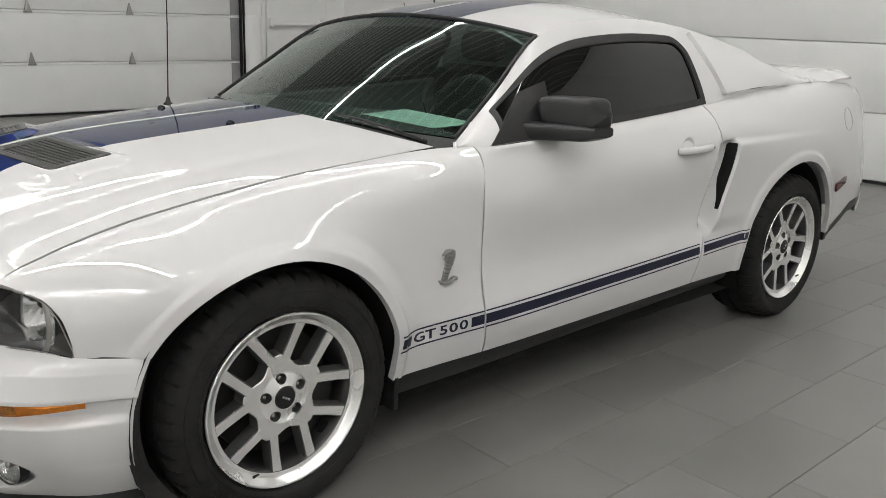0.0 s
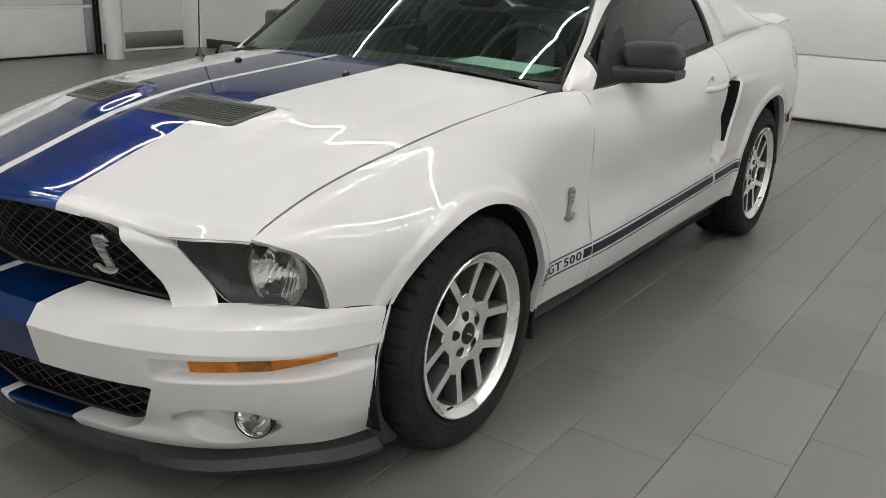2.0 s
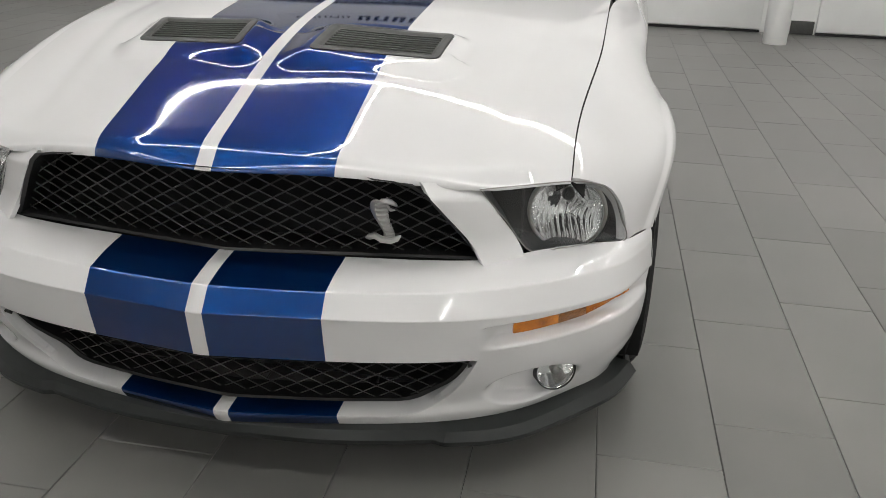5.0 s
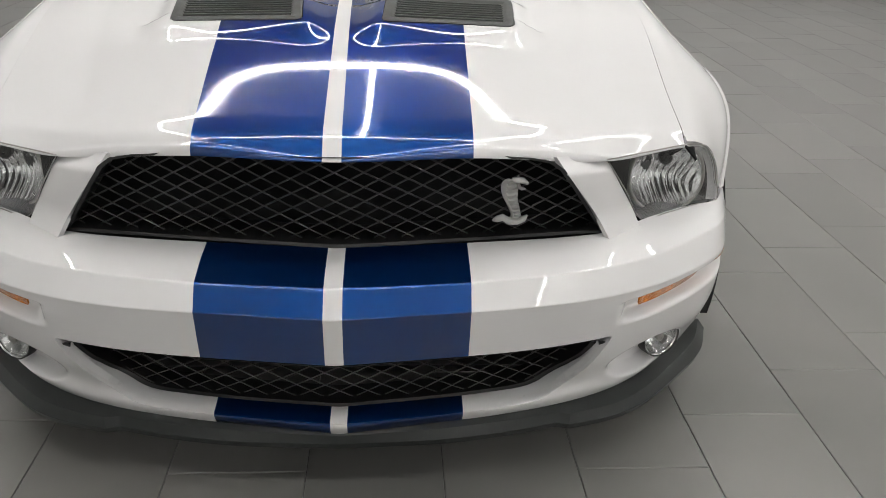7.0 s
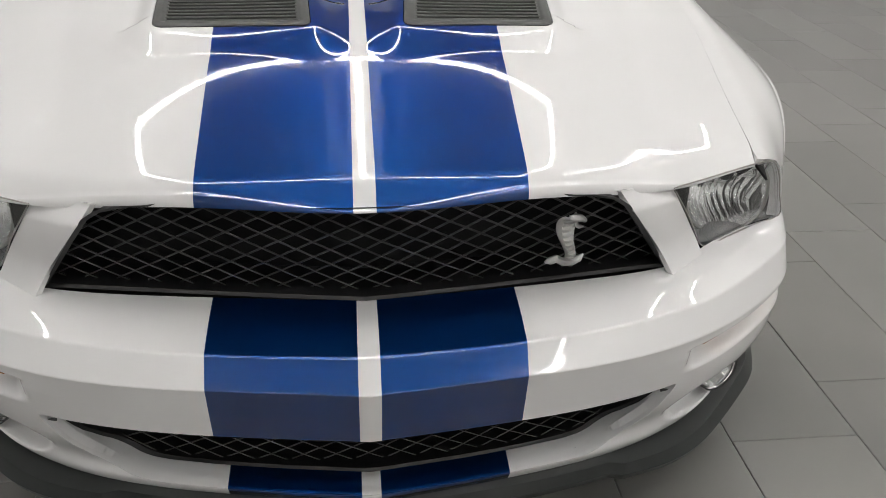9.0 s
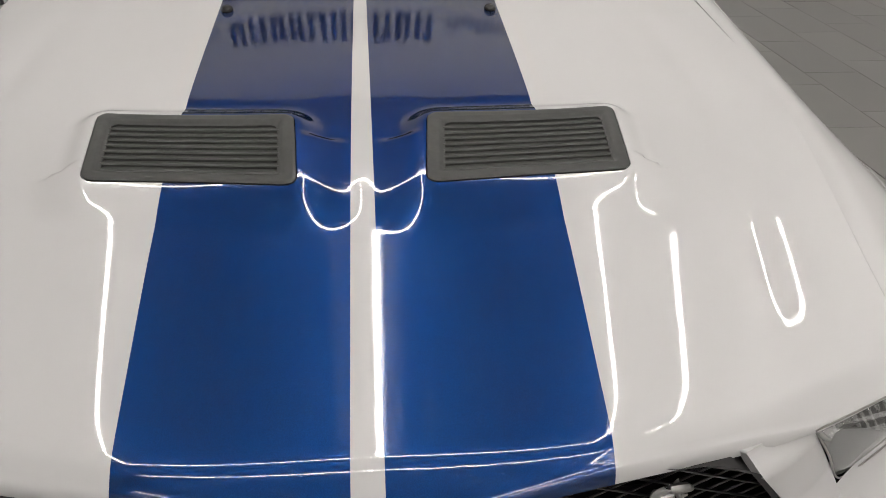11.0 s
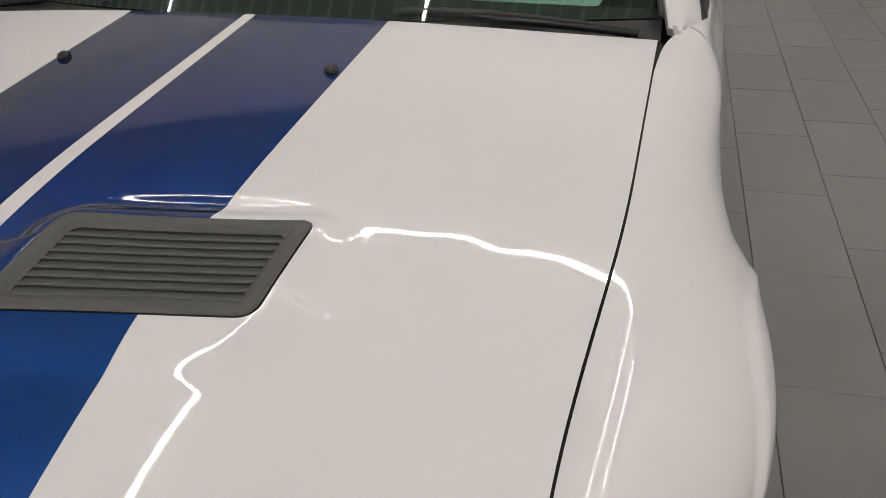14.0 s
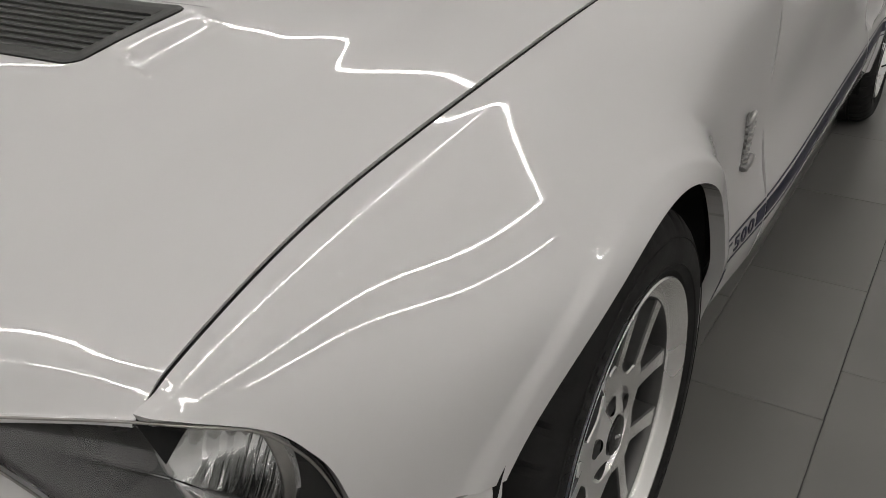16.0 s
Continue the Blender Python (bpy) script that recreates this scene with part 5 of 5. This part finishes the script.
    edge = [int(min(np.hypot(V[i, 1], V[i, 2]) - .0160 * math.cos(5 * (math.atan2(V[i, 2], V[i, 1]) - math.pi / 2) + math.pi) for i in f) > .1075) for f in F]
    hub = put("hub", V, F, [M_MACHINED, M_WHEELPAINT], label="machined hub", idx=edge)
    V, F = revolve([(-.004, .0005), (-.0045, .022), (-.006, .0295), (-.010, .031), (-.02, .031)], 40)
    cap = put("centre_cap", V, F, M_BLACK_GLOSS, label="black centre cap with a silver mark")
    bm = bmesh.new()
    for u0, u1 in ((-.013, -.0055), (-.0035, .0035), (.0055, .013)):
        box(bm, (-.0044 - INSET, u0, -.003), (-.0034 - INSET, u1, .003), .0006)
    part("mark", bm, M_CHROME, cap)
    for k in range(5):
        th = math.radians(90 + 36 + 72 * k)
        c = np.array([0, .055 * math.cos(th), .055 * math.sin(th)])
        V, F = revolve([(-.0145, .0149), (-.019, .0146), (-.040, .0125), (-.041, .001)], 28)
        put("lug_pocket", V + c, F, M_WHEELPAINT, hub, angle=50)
        V, F = revolve([(-.024, .0005), (-.0245, .0055), (-.027, .0085), (-.040, .009)], 6)
        put("lug_nut", V + c, F, M_CHROME, hub, angle=20)
    # brake disc and caliper behind the spokes
    V, F = revolve([(-.085, .06), (-.085, .176), (-.105, .178), (-.105, .06)], 64)
    put("brake_disc", V, F, M_DISC, label="grey brake disc", angle=30)
    t = np.linspace(math.radians(-32), math.radians(38), 16)
    P = np.array([[(x, r_ * math.cos(q), r_ * math.sin(q)) for x, r_ in ((-.120, .12), (-.062, .122), (-.055, .135), (-.055, .175), (-.064, .192), (-.120, .194))] for q in t])
    V, F = sheet(P)
    F += [tuple(range(6)), tuple(15 * 6 + q for q in reversed(range(6)))]
    put("brake_caliper", V, F, M_BLACK, label="black brake caliper", angle=30)
    V, F = revolve([(-.12, .10), (-.13, .20), (-.20, .20)], 48)
    put("backing_plate", V, F, M_DEEP)
    V, F = tube([(-.012, 0, -.224), (-.003, 0, -.214), (.006, 0, -.206)], [.004, .0035, .003], 8)
    put("valve", V, F, M_BLACK)
    w.matrix_basis = pose(*place, 0, 0, 0 if side > 0 else 180) @ pose(0, 0, 0, turn)
    return w


ALLOY = "ten-spoke silver alloy wheel with a low-profile tyre"
build_wheel("front_wheel", ALLOY, (.910, .957, .331), -29)
build_wheel("rear_wheel", ALLOY, (.922, 3.665, .333), 41)
build_wheel("front_wheel", ALLOY, (-.910, .957, .331), 25, -1)
build_wheel("rear_wheel", ALLOY, (-.922, 3.665, .333), 5, -1)


# ---- the room ----
X0, X1, Y0, Y1 = -8.45, 6.3, -8.0, 7.87


def slab(name, lo, hi, mat, label):
    o = boxed(name, lo, hi, 0, mat)
    return tagged(o, label, name.split("_")[0], kind="structure")


M_BASE_LIGHT = simple("grey_sign_board", (0.30, 0.30, 0.31), 0.4, 0, 0.05, 5, 0.05)
slab("wall_west", (X0 - .2, Y0 - .2, 0), (X0, Y1 + .2, CEILING), M_WALL, "plain white painted garage wall")
# unseen wall, set near and white to bounce light onto the car's side
slab("wall_east", (X1, Y0 - .2, 0), (X1 + .2, Y1 + .2, CEILING), M_WALL, "plain white painted garage wall")
slab("wall_south", (X0, Y0 - .2, 0), (X1, Y0, CEILING), M_WALL, "plain white painted garage wall")
slab("wall_north", (X0, Y1, 0), (X1, Y1 + .2, CEILING), M_WALL, "plain white painted garage wall")

# ceiling of grey ribbed metal sheets; white on the ribs stands for lit edges
bm = bmesh.new()
box(bm, (X0, Y0, CEILING + .02), (X1, Y1, CEILING + .2))
k = X0
while k < X1 - .1:
    old = set(bm.faces)
    box(bm, (k, Y0, CEILING - .030), (k + .035, Y1, CEILING + .021))
    for f in set(bm.faces) - old:
        f.material_index = 1
    k += .30
ceil_ob = part("ceiling", bm, [M_CEIL, M_WALL], None, smooth=False)
tagged(ceil_ob, "grey metal ceiling with narrow ribs whitened as lit edges", "ceiling", kind="structure")


def sectional_door(name, axis, at, a0, a1, height, inward, label):
    """A white overhead door of stacked sections with hinges and a black floor seal."""
    d = tagged(new(name), label, "garage door", kind="structure")
    n = 5
    h = (height - .03) / n

    def bx(nm, lo, hi, bev, mat, lab=""):
        if axis == "x":
            boxed(nm, (at + inward * lo[1] if inward > 0 else at - hi[1], lo[0], lo[2]), (at + inward * hi[1] if inward > 0 else at - lo[1], hi[0], hi[2]), bev, mat, d, lab)
        else:
            boxed(nm, (lo[0], at - hi[1], lo[2]), (hi[0], at - lo[1], hi[2]), bev, mat, d, lab)
    for i in range(n):
        z = .03 + i * h
        bx("door_section", (a0, 0, z + .004), (a1, .045, z + h - .004), .006, M_DOORPAINT)
        if axis == "x":
            bx("section_rail", (a0, .045, z + h - .035), (a1, .058, z + h - .012), .003, M_DOORPAINT)
        if axis == "x":
            bx("end_stile", (a1 - .13, .0455, z + .01), (a1, .056, z + h - .036), .002, M_BASE_LIGHT)
            for q in range(4):
                y = 4.50 - q * 1.225
                V, F = revolve([(z + h - .035, .001), (z + h - .035, .062), (z + h - .015, .064), (z + h - .012, .052), (z + h + .115, .010), (z + h + .117, .001)], 4, "z", math.pi / 4)
                V[:, 0] *= .35
                to_object("hinge", V + np.array([at + .062, y, 0]), F, M_STEEL, d, "small steel hinge", False)
    bx("floor_seal", (a0, .0, 0), (a1, .03, .022), .004, M_SEAL)
    return d


sectional_door("garage_door_1", "x", X0, .2, 6.05, 3.08, 1, "white sectional overhead door with small steel hinges")
sectional_door("garage_door_2", "y", Y1, -5.0, 2.33, 3.0, 1, "smooth white sectional overhead door, closed")
sectional_door("garage_door_3", "y", Y1, 2.86, 5.9, 3.0, 1, "smooth white sectional overhead door, closed")
for nm, lo, hi in (("track", (X0 + .03, 6.062, 0), (X0 + .085, 6.085, 3.1)), ("track", (X0 + .03, 6.12, 0), (X0 + .07, 6.14, 3.1))):
    tagged(boxed(nm, lo, hi, .006, M_SEAL), "dark steel door track with rollers", "door track", kind="structure")
trim = boxed("trim", (X0, 6.15, 0), (X0 + .03, 6.19, 3.1), .002, M_WALL)
tagged(trim, "white door casing", "trim", kind="structure")


def bollard(x, y, h):
    V, F = revolve([(0, .0005), (0, .105), (.004, .108), (h - .04, .108), (h - .01, .095), (h, .06), (h + .004, .0005)], 40, "z")
    o = to_object("bollard", V + np.array([x, y, 0]), F, M_WALL, None, "white round steel guard post on the tiles", True, 40)
    tagged(o, category="bollard", group="guard posts")


bollard(X0 + .62, 5.945, 1.27)
bollard(2.36, 7.17, 1.28)

# walk-in door with a steel kick plate
d = tagged(new("door_1"), "white flush door with a steel kick plate and push bar", "door", kind="structure")
boxed("door_leaf", (X0, 6.50, .02), (X0 + .045, 7.50, 2.10), .004, M_DOORPAINT, d)
boxed("kick_plate", (X0 + .046, 6.51, .05), (X0 + .05, 7.49, .265), .001, M_STEEL, d, "brushed brown steel kick plate")
boxed("threshold", (X0, 6.49, 0), (X0 + .07, 7.51, .022), .004, M_CHROME, d)
bm = bmesh.new()
box(bm, (X0 + .09, 6.55, 1.13), (X0 + .13, 7.45, 1.19), .012)
box(bm, (X0 + .045, 6.52, 1.10), (X0 + .13, 6.58, 1.23), .01)
box(bm, (X0 + .045, 7.40, 1.10), (X0 + .13, 7.46, 1.23), .01)
part("push_bar", bm, M_DOORPAINT, d)
boxed("frame", (X0, 6.43, 0), (X0 + .03, 6.487, 2.16), .003, M_WALL, d)
boxed("frame", (X0, 7.513, 0), (X0 + .03, 7.57, 2.16), .003, M_WALL, d)
boxed("frame", (X0, 6.489, 2.11), (X0 + .03, 7.511, 2.16), .003, M_WALL, d)

for lo, hi in (((X0 + .12, Y1 - .018, 0), (-5.02, Y1, .13)), ((2.62, Y1 - .018, 0), (2.84, Y1, .13)), ((X0, 6.2, 0), (X0 + .018, 6.425, .13))):
    tagged(boxed("baseboard", lo, hi, .004, M_BASE), "dark grey rubber skirting", "baseboard", kind="structure")

# vent grille on the far wall
vg = tagged(new("wall_vent"), "white slatted wall vent", "vent")
boxed("frame", (.30, Y1 - .085, 2.30), (1.05, Y1 - .062, 2.56), .004, M_DOORPAINT, vg)
for i in range(6):
    boxed("slat", (.33, Y1 - .095, 2.325 + i * .037), (1.02, Y1 - .086, 2.347 + i * .037), .002, M_DOORPAINT, vg)

# sign high on the wall behind the car: a company mark, so plain dark bars on a grey board
sign = tagged(new("wall_sign"), "white sign board with dark lettering bars high on the wall", "sign")
rng = random.Random(4)
boxed("board", (-3.0, Y1 - .03, 3.50), (2.5, Y1, 4.28), .006, M_WALL, sign)


def sign_row(z, h, x, n, w, gap):
    for i in range(n):
        ww = w * (.85 + .3 * rng.random())
        t = h * .22
        kind = rng.randrange(3)
        boxed("bar", (x, Y1 - .05, z), (x + t, Y1 - .029, z + h), .004, M_SEAL, sign)
        if kind != 2:
            boxed("bar", (x + t + .003, Y1 - .05, z + (h - t if kind else 0)), (x + ww - t - .003, Y1 - .029, z + (h if kind else t)), .004, M_SEAL, sign)
        boxed("bar", (x + ww - t, Y1 - .05, z), (x + ww, Y1 - .029, z + h), .004, M_SEAL, sign)
        x += ww + gap


sign_row(3.72, .30, -1.70, 10, .20, .065)
sign_row(3.74, .14, -2.70, 5, .13, .05)
sign_row(3.74, .14, 1.05, 4, .15, .05)

# light tubes under the ceiling


def tube_light(xa, ya, xb, yb):
    if abs(xa - xb) < .01:
        lo, hi = (xa - .034, min(ya, yb)), (xa + .034, max(ya, yb))
    else:
        lo, hi = (min(xa, xb), ya - .034), (max(xa, xb), ya + .034)
    t = tagged(new("light_tube"), "slim white light tube under the ceiling", "ceiling light", "light tubes")
    boxed("housing", (*lo, CEILING - .055), (*hi, CEILING - .013), .006, M_WALL, t)
    sx, sy = (.012, .0) if abs(xa - xb) < .01 else (.0, .012)
    boxed("diffuser", (lo[0] + sx, lo[1] + sy, CEILING - .075), (hi[0] - sx, hi[1] - sy, CEILING - .053), .006, M_TUBE, t)


# rings and rows of eight-foot tubes: over the car, over the bays on both sides, and added unseen over the floor ahead
# of it
U = 2.43


def tube_ring(columns, back, rows):
    for x in columns:
        for q in range(2):
            tube_light(x, back - q * U - .012, x, back - (q + 1) * U + .012)
    for y in (back + .04, back - .04 - 2 * U)[:rows]:
        for xa, xb in zip(columns, columns[1:]):
            n = max(1, round(abs(xb - xa) / 2.42))
            for q in range(n):
                w = (xb - xa) / n
                tube_light(xa + q * w + .012, y, xa + (q + 1) * w - .012, y)


tube_ring((-4.0, .05, 3.65), 4.43, 2)
tube_ring((5.3,), 4.43, 0)
# unseen column at a guessed place, kept to brighten the car's side
tube_ring((5.85,), -3.0, 0)
# unseen rows, added to brighten the bumper and placed clear of its reflections
for y in (-2.7, -7.4):
    for q in range(5):
        tube_light(-4.8 + q * 2.42 + .012, y, -4.8 + (q + 1) * 2.42 - .012, y)


# clutter along the wall
def lump(name, centre, size, mat, seed, label, cat):
    bm = bmesh.new()
    bmesh.ops.create_icosphere(bm, subdivisions=4, radius=1.0)
    off = Vector((seed * 3.1, seed * 1.7, 0))
    for v in bm.verts:
        n = noise.fractal(v.co * 1.6 + off, 0.9, 2.0, 5)
        v.co *= 1 + .32 * n
        v.co = Vector((v.co.x * size[0], v.co.y * size[1], max(v.co.z, -.55) * size[2]))
    low = min(v.co.z for v in bm.verts)
    for v in bm.verts:
        v.co += Vector((centre[0], centre[1], centre[2] - low))
    o = part(name, bm, mat, None, "", True, 60)
    tagged(o, label, cat)


M_CLOTH = simple("grey_cloth", (0.26, 0.26, 0.26), 0.85, 0, 0.35, 9, 0.6, 0.01)
M_ORANGE = simple("orange_cord", (0.75, 0.13, 0.02), 0.5, 0, 0.2, 20, 0.3, 0.003)
M_GREEN = simple("green_rag", (0.16, 0.38, 0.03), 0.7, 0, 0.25, 20, 0.4, 0.004)
M_PINK = simple("pink_bottle", (0.55, 0.20, 0.17), 0.35, 0, 0.1, 20, 0.05)
M_CARD = simple("cardboard", (0.28, 0.17, 0.09), 0.8, 0, 0.12, 15, 0.2)
lump("rag", (-7.42, 7.45, 0), (.13, .10, .085), M_CLOTH, 3, "crumpled grey cloth on the tiled floor", "rag")
lump("work_glove", (-7.57, 7.43, 0), (.055, .05, .045), M_TRIM, 5, "dark work glove on the floor", "glove")
meshes = []
for k in range(9):
    q = np.linspace(0, 2 * np.pi, 40, endpoint=False)
    rr = .125 + .04 * math.sin(k * 2.3)
    meshes.append(tube(np.stack([-7.13 + rr * .9 * np.cos(q) + .03 * math.sin(k), 7.55 + rr * .7 * np.sin(q), .03 + .009 * k + .015 * np.sin(q * 2 + k)], -1), .018, 7, True))
V, F = merge(*meshes)
tagged(to_object("extension_cord", V, F, M_ORANGE), "heap of orange extension cord on the floor", "cord")
lump("green_rag", (-7.15, 7.60, .11), (.075, .06, .05), M_GREEN, 8, "bright green rag on the orange cord", "rag")
V, F = revolve([(0, .0005), (0, .034), (.004, .038), (.12, .038), (.14, .022), (.155, .014), (.18, .014), (.182, .0005)], 24, "z")
tagged(to_object("bottle", V + np.array([-7.02, 7.38, 0]), F, M_PINK, None, "", True, 40), "pink plastic bottle standing on the tiles", "bottle")
bm = bmesh.new()
box(bm, (-6.93, 7.48, 0), (-6.70, 7.74, .11), .004)
bx_ob = part("cardboard_box", bm, M_CARD, None)
tagged(bx_ob, "brown cardboard box, closed, by the wall", "box")
cab = tagged(new("subwoofer_cabinet"), "black boxy cabinet standing by the wall", "cabinet")
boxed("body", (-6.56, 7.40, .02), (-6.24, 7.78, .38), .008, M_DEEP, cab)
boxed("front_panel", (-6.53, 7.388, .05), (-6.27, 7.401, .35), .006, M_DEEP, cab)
for x in (-6.54, -6.30):
    boxed("foot", (x, 7.42, 0), (x + .04, 7.46, .02), .003, M_SEAL, cab)
V, F = tube([(-6.37, 7.84, 1.9), (-6.32, 7.82, 1.5), (-6.47, 7.83, 1.1), (-6.37, 7.82, .65), (-6.42, 7.80, .37)], .012, 7)
tagged(to_object("wall_cable", V, F, M_BASE), "grey cable hanging down the wall", "cable")
V, F = tube([(-7.0, 7.855, 1.5), (-6.9, 7.85, 1.15), (-6.75, 7.85, 1.05), (-6.6, 7.85, 1.2), (-6.5, 7.85, 1.0), (-6.35, 7.85, .8)], .006, 6)
tagged(to_object("wall_cable", V, F, M_BASE), "thin grey cable looped on the wall", "cable")

# ---- floor ----
floor = slab("floor", (X0 - .2, Y0 - .2, -.15), (X1 + .2, Y1 + .2, -.0045), M_JOINT, "grey slate-look tiles in a running bond")
TW, TL, JOINT = .30, .60, .0017
me_tile = bpy.data.meshes.new("tile")
bm = bmesh.new()
hx, hy, bv = (TW - JOINT) / 2, (TL - JOINT) / 2, .0016
ring = []
for ex, z in ((0, -.006), (0, -bv), (bv, 0)):
    ring.append([bm.verts.new((sx * (hx - ex), sy * (hy - ex), z)) for sx, sy in ((-1, -1), (1, -1), (1, 1), (-1, 1))])
for a, b in zip(ring, ring[1:]):
    for i in range(4):
        bm.faces.new((a[i], a[(i + 1) % 4], b[(i + 1) % 4], b[i]))
bm.faces.new(ring[-1])
bm.to_mesh(me_tile)
bm.free()
me_tile.materials.append(M_TILE)
TV = np.array([v.co for v in me_tile.vertices])
TF = [tuple(p.vertices) for p in me_tile.polygons]
restV, restF, near = [], [], []
c0, c1 = int((X0 - 1.12) / TW) - 1, int((X1 - 1.12) / TW) + 1
trng = random.Random(11)
for c in range(c0, c1 + 1):
    xm = 1.119 + TW * (c + .5)
    phase = .606 + .2 * c
    j0, j1 = int((Y0 - phase) / TL) - 1, int((Y1 - phase) / TL) + 1
    for j in range(j0, j1 + 1):
        ym = phase + TL * (j + .5)
        if not (X0 - .2 < xm < X1 + .2 and Y0 - .3 < ym < Y1 + .3):
            continue
        at = (xm, ym, trng.uniform(-.0004, .0004))
        if 0.75 < xm < 2.75 and -1.3 < ym < 5.4 and len(near) < 300:
            near.append(at)
        else:
            restF += [tuple(len(restV) * len(TV) + i for i in f) for f in TF]
            restV.append(TV + np.array(at))
rest = to_object("tile_field", np.vstack(restV), restF, M_TILE, floor, "", False)
tagged(rest, kind="stuff")
for at in near:
    t = new("tile", me_tile)
    t.location = at
    t.parent = floor
